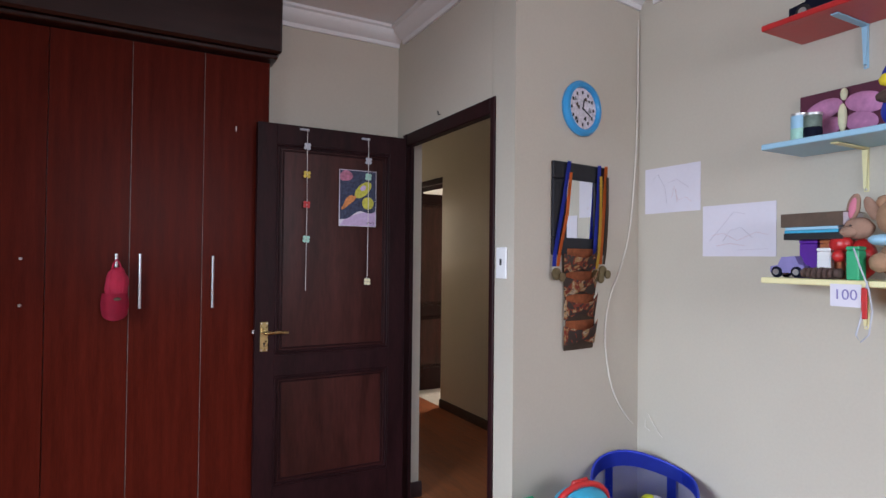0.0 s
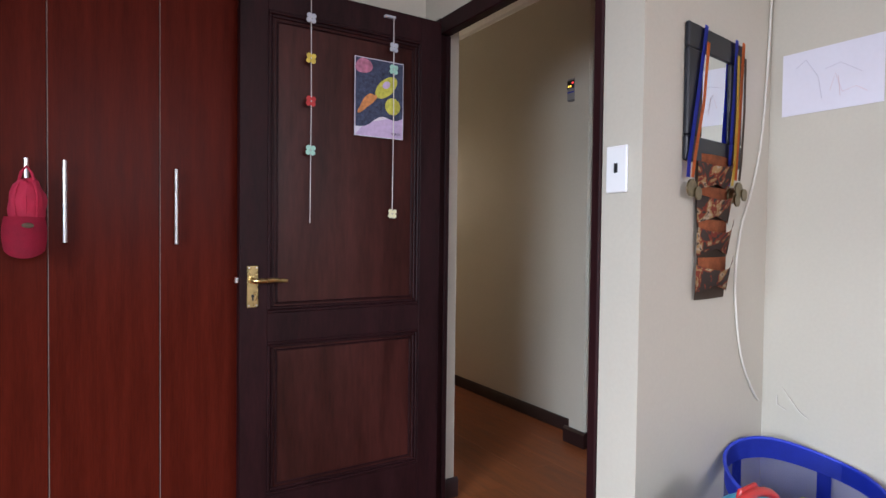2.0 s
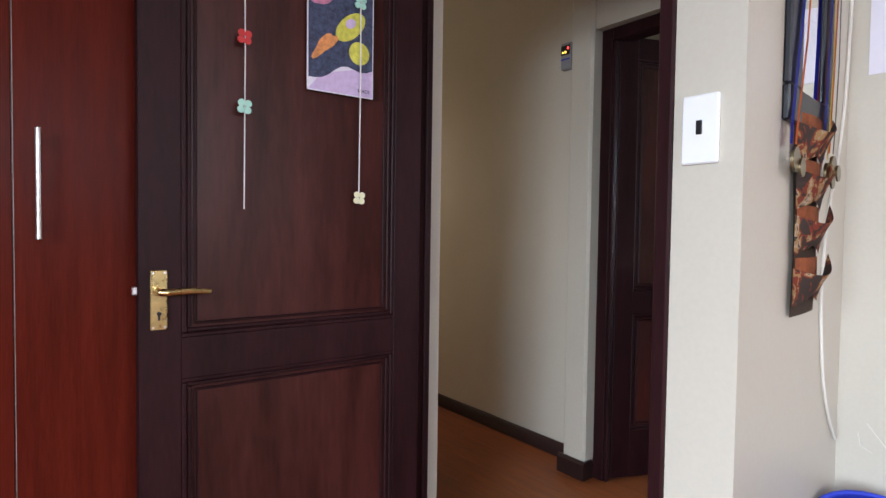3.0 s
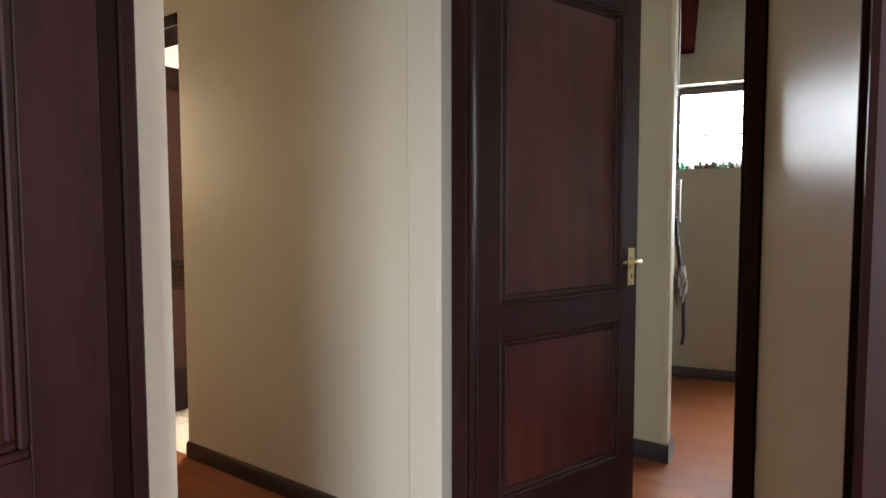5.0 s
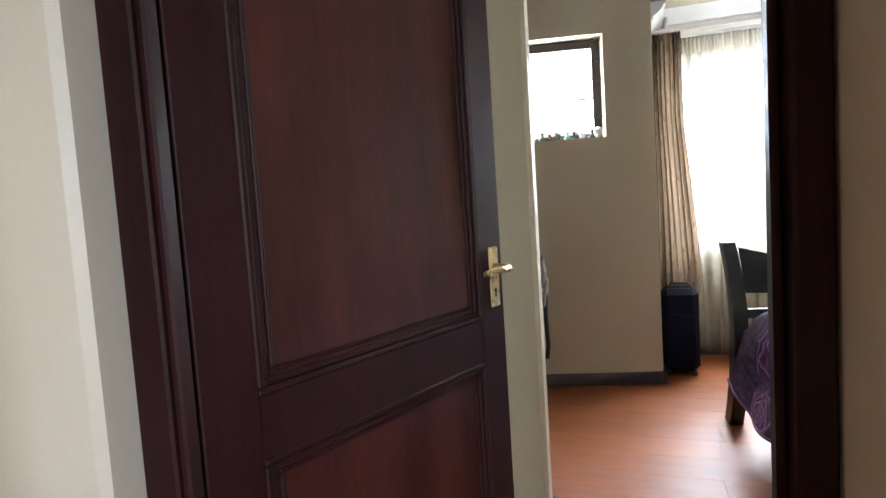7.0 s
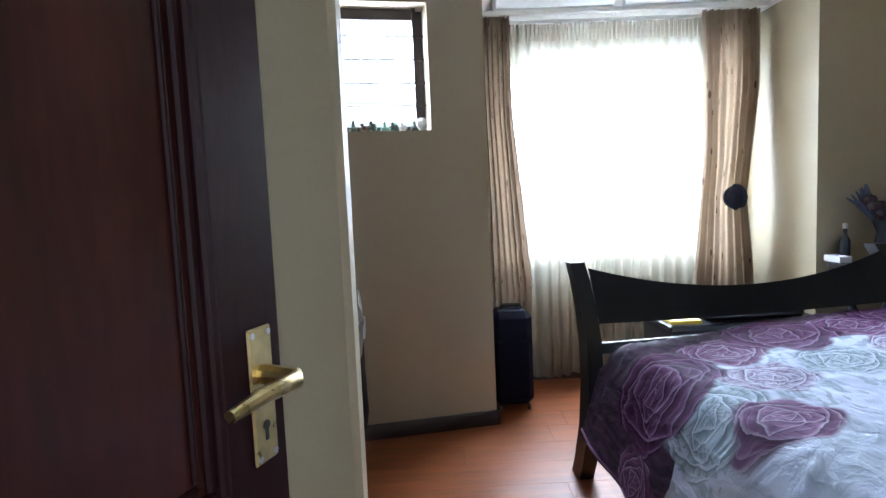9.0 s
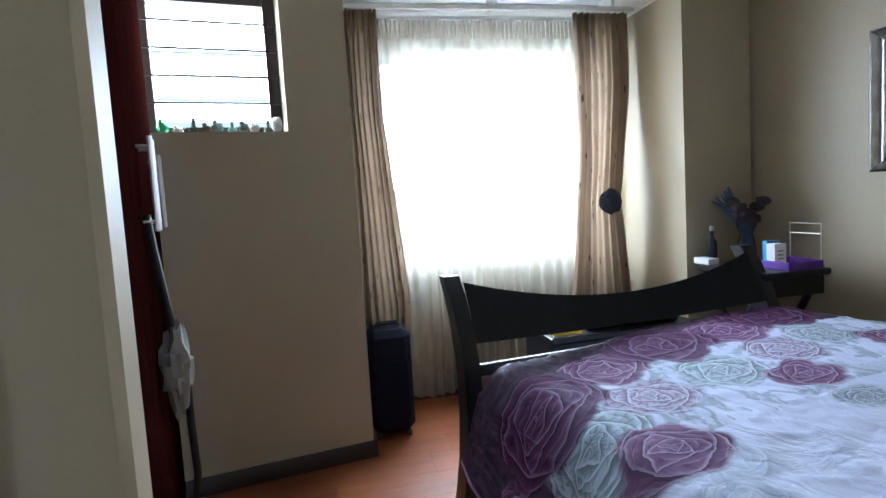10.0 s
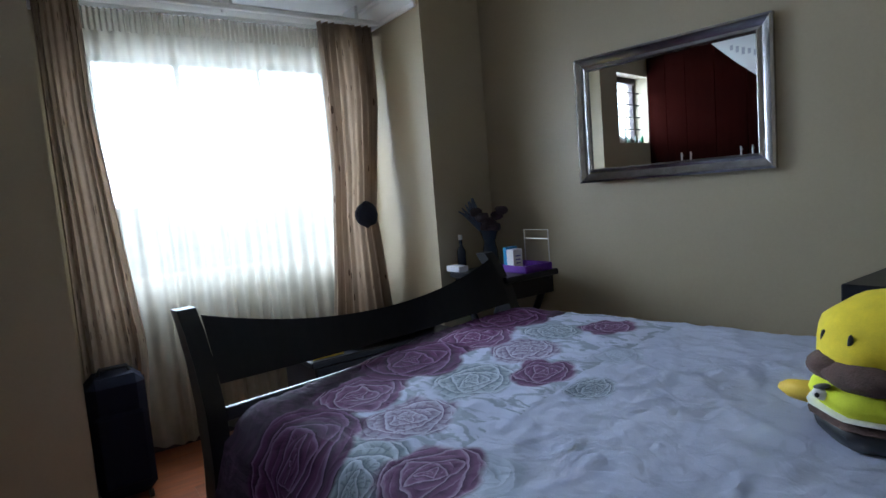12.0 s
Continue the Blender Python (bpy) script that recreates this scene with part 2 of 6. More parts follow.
def curtain_cloth():
    """Tan stripes with small brown motifs."""
    m = mat("tan_striped_curtain", (0.40, 0.315, 0.24), 0.8, var=0.12, scale=8, fine=200, bump=0.2)
    nt = m.node_tree
    p = nt.nodes["Principled BSDF"]
    base = p.inputs["Base Color"].links[0].from_socket
    uv = nt.nodes.new("ShaderNodeUVMap")
    br = nt.nodes.new("ShaderNodeTexBrick")
    br.inputs["Scale"].default_value = 1
    br.inputs["Brick Width"].default_value, br.inputs["Row Height"].default_value = 9.0, 0.075
    br.inputs["Mortar Size"].default_value = 0.003
    br.inputs["Color1"].default_value = br.inputs["Color2"].default_value = (1, 1, 1, 1)
    br.inputs["Mortar"].default_value = (0.30, 0.22, 0.18, 1)
    nt.links.new(uv.outputs[0], br.inputs[0])
    mx = nt.nodes.new("ShaderNodeMix")
    mx.data_type, mx.blend_type = "RGBA", "MULTIPLY"
    mx.inputs[0].default_value = 0.28
    nt.links.new(base, mx.inputs[6])
    nt.links.new(br.outputs[0], mx.inputs[7])
    # small woven motifs strewn between the stripes
    mp2, vo, lt, md = (nt.nodes.new("ShaderNode" + k) for k in ("Mapping", "TexVoronoi", "Math", "Mix"))
    mp2.inputs["Scale"].default_value = (7, 16, 1)
    vo.inputs["Scale"].default_value = 1
    nt.links.new(uv.outputs[0], mp2.inputs[0])
    nt.links.new(mp2.outputs[0], vo.inputs["Vector"])
    lt.operation, lt.inputs[1].default_value = "LESS_THAN", 0.16
    nt.links.new(vo.outputs["Distance"], lt.inputs[0])
    md.data_type = "RGBA"
    md.inputs[7].default_value = (0.13, 0.085, 0.06, 1)
    nt.links.new(lt.outputs[0], md.inputs[0])
    nt.links.new(mx.outputs[2], md.inputs[6])
    nt.links.new(md.outputs[2], p.inputs["Base Color"])
    tl, ms = nt.nodes.new("ShaderNodeBsdfTranslucent"), nt.nodes.new("ShaderNodeMixShader")
    nt.links.new(md.outputs[2], tl.inputs[0])
    ms.inputs[0].default_value = 0.15
    nt.links.new(p.outputs[0], ms.inputs[1])
    nt.links.new(tl.outputs[0], ms.inputs[2])
    nt.links.new(ms.outputs[0], nt.nodes["Material Output"].inputs[0])
    return m


CURTAIN = curtain_cloth()


def rose_print():
    """Bedspread: white and pale blue cloth printed with large roses, in metres of the unfolded cloth."""
    m = mat("rose_printed_bedspread", (0.77, 0.81, 0.95), 0.75, var=0.06, scale=4, fine=250, bump=0.25)
    nt = m.node_tree
    p = nt.nodes["Principled BSDF"]
    col = p.inputs["Base Color"].links[0].from_socket
    uv = nt.nodes.new("ShaderNodeUVMap")
    ns = nt.nodes.new("ShaderNodeTexNoise")
    ns.inputs["Scale"].default_value, ns.inputs["Detail"].default_value = 9, 4
    nt.links.new(uv.outputs[0], ns.inputs[0])
    wob = nt.nodes.new("ShaderNodeVectorMath")
    wob.operation = "MULTIPLY_ADD"
    wob.inputs[1].default_value = (0.06, 0.06, 0)
    nt.links.new(ns.outputs["Color"], wob.inputs[0])
    nt.links.new(uv.outputs[0], wob.inputs[2])

    def math(op, a, b=None):
        n = nt.nodes.new("ShaderNodeMath")
        n.operation = op
        for i, v in enumerate((a, b)):
            if v is None:
                continue
            if isinstance(v, (int, float)):
                n.inputs[i].default_value = v
            else:
                nt.links.new(v, n.inputs[i])
        return n.outputs[0]

    def mix(f, a, b):
        n = nt.nodes.new("ShaderNodeMix")
        n.data_type = "RGBA"
        nt.links.new(f, n.inputs[0])
        for i, v in ((6, a), (7, b)):
            if isinstance(v, tuple):
                n.inputs[i].default_value = (*v, 1)
            else:
                nt.links.new(v, n.inputs[i])
        return n.outputs[2]

    def strands(scale, sx, sy):
        mp = nt.nodes.new("ShaderNodeMapping")
        mp.inputs["Scale"].default_value = (sx, sy, 1)
        nt.links.new(wob.outputs[0], mp.inputs[0])
        n = nt.nodes.new("ShaderNodeTexNoise")
        n.inputs["Scale"].default_value, n.inputs["Detail"].default_value, n.inputs["Distortion"].default_value = scale, 5, 1.4
        nt.links.new(mp.outputs[0], n.inputs[0])
        return n.outputs[0]

    # a plum border along the foot and its corner, pale leaves inside it
    sep = nt.nodes.new("ShaderNodeSeparateXYZ")
    nt.links.new(wob.outputs[0], sep.inputs[0])
    leaf = ramp(nt, strands(8, 1.0, 2.2), (0, 0, 0), (1, 1, 1), 0.50, 0.56)
    near = math("MULTIPLY", leaf, math("MULTIPLY", 0.7, math("GREATER_THAN", sep.outputs[0], 1.26)))
    col = mix(near, col, (0.33, 0.40, 0.47))
    faint = math("MULTIPLY", ramp(nt, strands(11, 1, 1), (0, 0, 0), (1, 1, 1), 0.55, 0.60), 0.14)
    col = mix(faint, col, (0.34, 0.38, 0.46))
    edge = math("MAXIMUM", math("GREATER_THAN", sep.outputs[0], 1.74), math("MULTIPLY", math("GREATER_THAN", sep.outputs[0], 1.47), math("GREATER_THAN", sep.outputs[1], 1.62)))
    dusk = mix(ramp(nt, strands(9, 1, 1.6), (0, 0, 0), (1, 1, 1), 0.45, 0.62), (0.042, 0.010, 0.034), (0.100, 0.038, 0.088))
    col = mix(math("MULTIPLY", edge, 0.95), col, dusk)
    # kinds of bloom: body, deep fold, petal rim
    plum = ((0.140, 0.038, 0.122), (0.030, 0.006, 0.030), (0.38, 0.22, 0.40))
    mauve = ((0.250, 0.100, 0.225), (0.075, 0.020, 0.072), (0.64, 0.49, 0.68))
    pale = ((0.58, 0.54, 0.68), (0.17, 0.09, 0.20), (0.80, 0.80, 0.90))
    blue = ((0.54, 0.62, 0.69), (0.17, 0.22, 0.28), (0.80, 0.85, 0.94))
    mist = ((0.66, 0.72, 0.83), (0.52, 0.58, 0.68), (0.74, 0.79, 0.90))
    roses = ((1.12, 1.50, 0.10, mist), (1.00, 1.58, 0.09, mist), (1.16, 1.04, 0.07, blue), (1.22, 0.80, 0.08, mist), (1.38, 1.645, 0.15, blue), (1.56, 0.66, 0.11, blue), (1.50, 1.14, 0.13, blue),
             (1.51, 0.88, 0.12, pale), (1.47, 1.40, 0.13, pale), (1.42, 0.53, 0.10, mauve), (1.34, 1.01, 0.10, mauve), (1.73, 1.38, 0.145, mauve), (1.77, 0.85, 0.15, mauve), (1.22, 1.55, 0.125, mauve),
             (1.60, 1.93, 0.12, mauve), (1.86, 0.59, 0.19, plum), (1.81, 1.11, 0.19, plum), (1.64, 1.645, 0.19, plum))
    for u, v, r, (body, fold, rim) in roses:
        off = nt.nodes.new("ShaderNodeVectorMath")
        off.operation = "SUBTRACT"
        off.inputs[1].default_value = (u + 0.03, v + 0.03, 0)
        nt.links.new(wob.outputs[0], off.inputs[0])
        ln = nt.nodes.new("ShaderNodeVectorMath")
        ln.operation = "LENGTH"
        nt.links.new(off.outputs[0], ln.inputs[0])
        dist = ln.outputs["Value"]
        xy = nt.nodes.new("ShaderNodeSeparateXYZ")
        nt.links.new(off.outputs[0], xy.inputs[0])
        ang = math("ARCTAN2", xy.outputs[1], xy.outputs[0])
        # rows of overlapping petals, each row turned against the last
        rows = math("POWER", math("MULTIPLY", dist, 1 / r), 0.8)
        rows = math("ADD", math("MULTIPLY", rows, 5.4), math("MULTIPLY", ns.outputs[0], 0.35))
        bow = math("ABSOLUTE", math("SINE", math("ADD", math("MULTIPLY", ang, 1.5), math("MULTIPLY", math("FLOOR", rows), 2.1))))
        petal = math("FRACT", math("ADD", rows, math("MULTIPLY", bow, 0.85)))
        shade = ramp(nt, petal, (1, 1, 1), (0, 0, 0), 0.02, 0.75)
        lines = ramp(nt, petal, (0, 0, 0), (1, 1, 1), 0.66, 0.98)
        tone = mix(math("MULTIPLY", math("POWER", shade, 1.6), 0.95), body, fold)
        tone = mix(math("MULTIPLY", lines, 0.8), tone, rim)
        if fold in (blue[1], pale[1]):
            hatch = math("MULTIPLY", math("GREATER_THAN", math("SINE", math("ADD", math("MULTIPLY", ang, 19), math("MULTIPLY", ns.outputs[0], 16))), 0.62), math("LESS_THAN", petal, 0.7))
            tone = mix(math("MULTIPLY", hatch, 0.55), tone, fold)
        reach = math("ADD", math("ADD", dist, math("MULTIPLY", math("ABSOLUTE", math("SINE", math("MULTIPLY", ang, 2.5))), -0.16 * r)), math("MULTIPLY", math("SUBTRACT", ns.outputs[0], 0.5), 0.45 * r))
        inside = math("MINIMUM", 1.0, math("MAXIMUM", 0.0, math("MULTIPLY", 55.0, math("SUBTRACT", 0.92 * r, reach))))
        col = mix(math("MULTIPLY", inside, 0.94), col, tone)
    nt.links.new(col, p.inputs["Base Color"])
    p.inputs["Specular IOR Level"].default_value = 0.2
    crease = strands(5, 1.0, 1.5)
    sharp = math("ABSOLUTE", math("SUBTRACT", crease, 0.5))
    b2 = nt.nodes.new("ShaderNodeBump")
    b2.inputs["Strength"].default_value, b2.inputs["Distance"].default_value = 0.4, 0.06
    nt.links.new(math("MINIMUM", sharp, 0.12), b2.inputs["Height"])
    nt.links.new(p.inputs["Normal"].links[0].from_socket, b2.inputs["Normal"])
    nt.links.new(b2.outputs[0], p.inputs["Normal"])
    return m


ROSES = rose_print()

# ---- building helpers ----
ORIGIN = {}


def finish(bm, smooth=0.6):
    bmesh.ops.recalc_face_normals(bm, faces=bm.faces)
    for f in bm.faces:
        f.smooth = True
    for e in bm.edges:
        if len(e.link_faces) == 2 and e.calc_face_angle(0) > smooth:
            e.smooth = False


def mesh_of(name, bm, material):
    finish(bm)
    me = bpy.data.meshes.new(name)
    bm.to_mesh(me)
    bm.free()
    me.materials.append(material)
    return me


def thing(name, loc, label, category, group="", turn=None, kind=""):
    """An Empty at the base of a thing. With turn (degrees about z) its parts are given in its own axes, else in the world's."""
    e = new(name)
    e.empty_display_size = 0.05
    e.matrix_basis = pose(*loc, 0, 0, turn or 0)
    ORIGIN[e] = Vector((0, 0, 0)) if turn is not None else Vector(loc)
    return tagged(e, label, category, group, kind)


def part(name, bm, material, parent, label=""):
    bmesh.ops.translate(bm, verts=bm.verts, vec=-ORIGIN[parent])
    ob = new(name, mesh_of(name, bm, material))
    ob.parent = parent
    ORIGIN[ob] = ORIGIN[parent]
    return tagged(ob, label)


def solid(name, bm, material, label, category, group="", kind=""):
    """A thing of one mesh, with its origin at its base."""
    zs = [v.co for v in bm.verts]
    base = Vector((sum(v.x for v in zs) / len(zs), sum(v.y for v in zs) / len(zs), min(v.z for v in zs)))
    bmesh.ops.translate(bm, verts=bm.verts, vec=-base)
    ob = new(name, mesh_of(name, bm, material))
    ob.location = base
    ORIGIN[ob] = base
    return tagged(ob, label, category, group, kind)


def structure(name, bm, material, label="", category=""):
    ob = new(name, mesh_of(name, bm, material))
    ORIGIN[ob] = Vector((0, 0, 0))
    return tagged(ob, label, category, kind="structure")


def bx(bm, a, b, bevel=0.0, m=None):
    r = bmesh.ops.create_cube(bm, size=1)
    vs = r["verts"]
    for v in vs:
        v.co = Vector([(a[i] + b[i]) / 2 + v.co[i] * abs(b[i] - a[i]) for i in range(3)])
    if bevel:
        es = list({e for v in vs for e in v.link_edges})
        r2 = bmesh.ops.bevel(bm, geom=es, offset=bevel, segments=1, affect="EDGES", profile=0.5)
        vs = list({v for v in r2["verts"]} | {v for v in vs if v.is_valid})
    if m is not None:
        bmesh.ops.transform(bm, matrix=m, verts=[v for v in vs if v.is_valid])
    return bm


def box(a, b, bevel=0.0, m=None):
    return bx(bmesh.new(), a, b, bevel, m)


def prism(pts, z0, z1, bm=None):
    bm = bm or bmesh.new()
    lo, hi = [bm.verts.new((x, y, z0)) for x, y in pts], [bm.verts.new((x, y, z1)) for x, y in pts]
    n = len(pts)
    bm.faces.new(lo[::-1])
    bm.faces.new(hi)
    for i in range(n):
        bm.faces.new((lo[i], lo[(i + 1) % n], hi[(i + 1) % n], hi[i]))
    return bm


def slab(outline, origin, u, v, thick, bm=None):
    """A flat plate: its outline in (u, v) metres from origin, with its thickness along u x v."""
    bm = bm or bmesh.new()
    o, u, v = Vector(origin), Vector(u), Vector(v)
    w = u.cross(v).normalized() * thick
    a = [bm.verts.new(o + u * s + v * t) for s, t in outline]
    b = [bm.verts.new(o + u * s + v * t + w) for s, t in outline]
    n = len(outline)
    bm.faces.new(a[::-1])
    bm.faces.new(b)
    for i in range(n):
        bm.faces.new((a[i], a[(i + 1) % n], b[(i + 1) % n], b[i]))
    return bm


def tube(pts, r, n=12, bm=None, flat=1.0):
    """A round rod along points; r may be a list."""
    bm = bm or bmesh.new()
    pts = [Vector(p) for p in pts]
    rs = r if isinstance(r, (list, tuple)) else [r] * len(pts)
    rings, side = [], None
    for i, p in enumerate(pts):
        d = (pts[min(i + 1, len(pts) - 1)] - pts[max(i - 1, 0)]).normalized()
        if side is None:
            side = d.cross(Vector((0, 0, 1)) if abs(d.z) < 0.9 else Vector((1, 0, 0))).normalized()
        side = (side - d * side.dot(d)).normalized()
        up = d.cross(side)
        rings.append([bm.verts.new(p + (side * math.cos(k * math.tau / n) + up * math.sin(k * math.tau / n) * flat) * rs[i]) for k in range(n)])
    for a, b in zip(rings, rings[1:]):
        for k in range(n):
            bm.faces.new((a[k], a[(k + 1) % n], b[(k + 1) % n], b[k]))
    bm.faces.new(rings[0][::-1])
    bm.faces.new(rings[-1])
    return bm


def lathe(profile, centre, n=20, bm=None, axis="z"):
    """A turned shape: profile of (radius, height)."""
    bm = bm or bmesh.new()
    c = Vector(centre)
    rings = []
    for r, h in profile:
        ring = []
        for k in range(n):
            a = k * math.tau / n
            q = (r * math.cos(a), r * math.sin(a), h)
            q = {"z": q, "y": (q[0], q[2], q[1]), "x": (q[2], q[0], q[1])}[axis]
            ring.append(bm.verts.new(c + Vector(q)))
        rings.append(ring)
    for a, b in zip(rings, rings[1:]):
        for k in range(n):
            bm.faces.new((a[k], a[(k + 1) % n], b[(k + 1) % n], b[k]))
    bm.faces.new(rings[0][::-1])
    bm.faces.new(rings[-1])
    return bm


def egg(centre, radii, n=14, bm=None, rough=0.0, m=None):
    """A soft rounded body, uneven by rough."""
    bm = bm or bmesh.new()
    vs = bmesh.ops.create_uvsphere(bm, u_segments=n, v_segments=max(6, n * 2 // 3), radius=1)["verts"]
    for v in vs:
        k = 1 + rough * noise.noise(v.co * 2.3 + Vector(centre) * 9)
        v.co = Vector([v.co[i] * radii[i] * k for i in range(3)])
    if m is not None:
        bmesh.ops.transform(bm, matrix=m, verts=vs)
    bmesh.ops.translate(bm, verts=vs, vec=centre)
    return bm


def sheet(f, nu, nv, uvf=None, thick=0.0, bm=None):
    """A cloth: f(s, t) gives places for s, t in 0..1; uvf the unfolded metres."""
    bm = bm or bmesh.new()
    g = [[bm.verts.new(f(i / nu, j / nv)) for j in range(nv + 1)] for i in range(nu + 1)]
    lay = bm.loops.layers.uv.new("UVMap") if uvf else None
    for i in range(nu):
        for j in range(nv):
            fc = bm.faces.new((g[i][j], g[i + 1][j], g[i + 1][j + 1], g[i][j + 1]))
            if lay:
                for lp, (a, b) in zip(fc.loops, ((i, j), (i + 1, j), (i + 1, j + 1), (i, j + 1))):
                    lp[lay].uv = uvf(a / nu, b / nv)
    if thick:
        bmesh.ops.solidify(bm, geom=bm.faces[:], thickness=thick)
    return bm

# ---- structure ----
H1, H2, HB = 2.70, 2.74, 2.25
structure("ground", box((-150, -150, -0.5), (150, 150, -0.35)), mat("garden_soil", (0.10, 0.12, 0.05), 0.95, var=0.4, scale=0.7))
structure("subfloor", box((-2.2, -3.0, -0.3), (6.7, 6.1, -0.012)), UNDER)

# bedroom with the built-in wardrobe
structure("wall_bedroom_back", prism([(-2.0, 3.13), (1.575, 3.13), (1.575, 3.25), (-2.0, 3.25)], -0.012, H1), CREAM)
ww1 = box((-2.0, -2.65, -0.012), (-1.85, 0.0, H1))
bx(ww1, (-2.0, 1.5, -0.012), (-1.85, 3.13, H1))
bx(ww1, (-2.0, 0.0, -0.012), (-1.85, 1.5, 0.9))
bx(ww1, (-2.0, 0.0, 2.1), (-1.85, 1.5, H1))
structure("wall_bedroom_window", ww1, CREAM)
wsth = box((-2.0, -2.8, -0.012), (-0.3, -2.65, H1))
bx(wsth, (1.6, -2.8, -0.012), (2.52, -2.65, H1))
bx(wsth, (-0.3, -2.8, -0.012), (1.6, -2.65, 1.48))
bx(wsth, (-0.3, -2.8, 2.36), (1.6, -2.65, H1))
structure("wall_bedroom_south", wsth, CREAM)
structure("wall_bedroom_shelves", box((2.40, -2.65, -0.012), (2.52, 2.065, H1)), CREAM)
structure("wall_between", prism([(1.575, 1.952), (2.40, 2.065), (2.76, 2.11), (2.76, 2.29), (1.64, 2.121), (1.575, 2.121)], -0.012, H2), CREAM)
wd = box((1.575, 3.02, -0.012), (1.68, 3.25, H2))
bx(wd, (1.575, 2.1225, 2.066), (1.68, 3.02, H2))
structure("wall_door", wd, CREAM)
structure("ceiling_bedroom", box((-2.0, -2.9, H1), (1.68, 3.25, H1 + 0.1)), WHITE)
structure("ceiling_bedroom_corner", prism([(1.68, -2.9), (2.52, -2.9), (2.52, 2.08), (1.68, 1.97)], H1, H1 + 0.1), WHITE)

# hall
structure("wall_hall_west", box((1.56, 3.25, -0.012), (1.68, 5.9, H2)), CREAM)
structure("wall_hall_end", box((1.56, 5.9, -0.012), (2.90, 6.0, H2)), CREAM)
wh = box((2.73, 3.27, -0.012), (2.90, 4.71, H2))
bx(wh, (2.73, 4.71, 2.10), (2.90, 5.50, H2))
bx(wh, (2.73, 5.50, -0.012), (2.90, 5.9, H2))
structure("wall_hall_east", wh, CREAM)
w2 = box((2.61, 3.14, -0.012), (2.80, 3.27, H2), 0.012)
structure("wall_pilaster", w2, CREAM)
w2 = box((2.63, 2.285, 2.062), (2.76, 3.14, H2))
structure("wall_over_door", w2, CREAM)
structure("ceiling_hall", box((1.68, 1.97, H2), (2.80, 6.0, H2 + 0.1)), WHITE)

# bathroom, seen through its open door
structure("wall_bathroom_north", box((2.90, 5.9, -0.012), (4.9, 6.0, H2)), WHITE)
structure("wall_bathroom_east", box((4.8, 3.95, -0.012), (4.9, 5.9, H2)), WHITE)
structure("wall_bathroom_south", box((2.90, 3.85, -0.012), (4.9, 3.95, H2)), CREAM)
structure("ceiling_bathroom", box((2.80, 3.95, H2), (4.9, 6.0, H2 + 0.1)), WHITE)

# main bedroom
structure("wall_main_west", box((2.66, -0.25, -0.012), (2.76, 2.11, H2)), KHAKI)
structure("wall_main_mirror", prism([(2.66, -0.12), (5.90, 0.277), (5.90, 0.13), (2.66, -0.25)], -0.012, H2), KHAKI)
structure("wall_main_north", box((2.90, 3.75, -0.012), (5.9, 3.85, H2)), KHAKI)
structure("wall_behind_door", box((2.76, 3.30, -0.012), (3.95, 3.40, H2)), KHAKI)
structure("wall_nib", box((3.955, 2.77, -0.012), (4.05, 3.75, H2), 0.015), KHAKI)
ww = box((5.675, 2.31, -0.012), (5.90, 2.585, H2))
bx(ww, (5.675, 2.585, -0.012), (5.90, 3.13, 1.495))
bx(ww, (5.675, 2.585, 2.09), (5.90, 3.13, H2))
bx(ww, (5.675, 3.13, -0.012), (5.90, 3.75, H2))
structure("wall_small_window", ww, KHAKI)
# the wall of the small window stands askew to the bay, turned about its corner
ASKEW = Matrix.Translation((5.675, 2.31, 0)) @ pose(0, 0, 0, 0, 0, 10.5) @ Matrix.Translation((-5.675, -2.31, 0))


def askew(ob):
    ob.matrix_basis = ASKEW @ ob.matrix_basis
    return ob


askew(bpy.data.objects["wall_small_window"])
structure("wall_window_nib", box((5.675, 0.27, -0.012), (5.90, 0.657, H2)), KHAKI)
wy = box((5.88, 2.31, -0.012), (6.55, 2.43, HB))
structure("wall_bay_north", wy, KHAKI)
structure("wall_bay_south", box((5.90, 0.537, -0.012), (6.55, 0.657, HB)), KHAKI)
wy = box((6.35, 0.657, -0.012), (6.55, 2.31, 0.88))
bx(wy, (6.35, 0.657, 1.99), (6.55, 2.31, HB))
bx(wy, (6.35, 0.657, 0.88), (6.55, 0.85, 1.99))
bx(wy, (6.35, 2.11, 0.88), (6.55, 2.31, 1.99))
structure("wall_bay_window", wy, KHAKI)
structure("wall_bay_beam", box((5.675, 0.657, HB), (5.90, 2.31, H2)), KHAKI)
structure("ceiling_bay", box((5.90, 0.537, HB), (6.55, 2.43, HB + 0.08)), WHITE)
structure("ceiling_main", box((2.66, -0.25, H2), (5.9, 3.85, H2 + 0.1)), WHITE)


def cornice(name, a, b, side, z, size=0.085):
    """A coved plaster moulding along a wall from a to b; side: the way into the room."""
    prof = [(0, 0), (0.012, 0), (0.016, 0.022), (0.03, 0.026), (0.05, 0.045), (size * 0.78, 0.062), (size * 0.82, 0.078), (size, 0.085), (size, 0.10), (0, 0.10)]
    bm = bmesh.new()
    s = Vector((*side, 0)).normalized()
    rows = [[bm.verts.new(Vector((*p, z - 0.10)) + s * u + Vector((0, 0, v))) for u, v in prof] for p in (a, b)]
    n = len(prof)
    for i in range(n):
        bm.faces.new((rows[0][i], rows[0][(i + 1) % n], rows[1][(i + 1) % n], rows[1][i]))
    bm.faces.new(rows[0])
    bm.faces.new(rows[1][::-1])
    return structure(name, bm, WHITE)


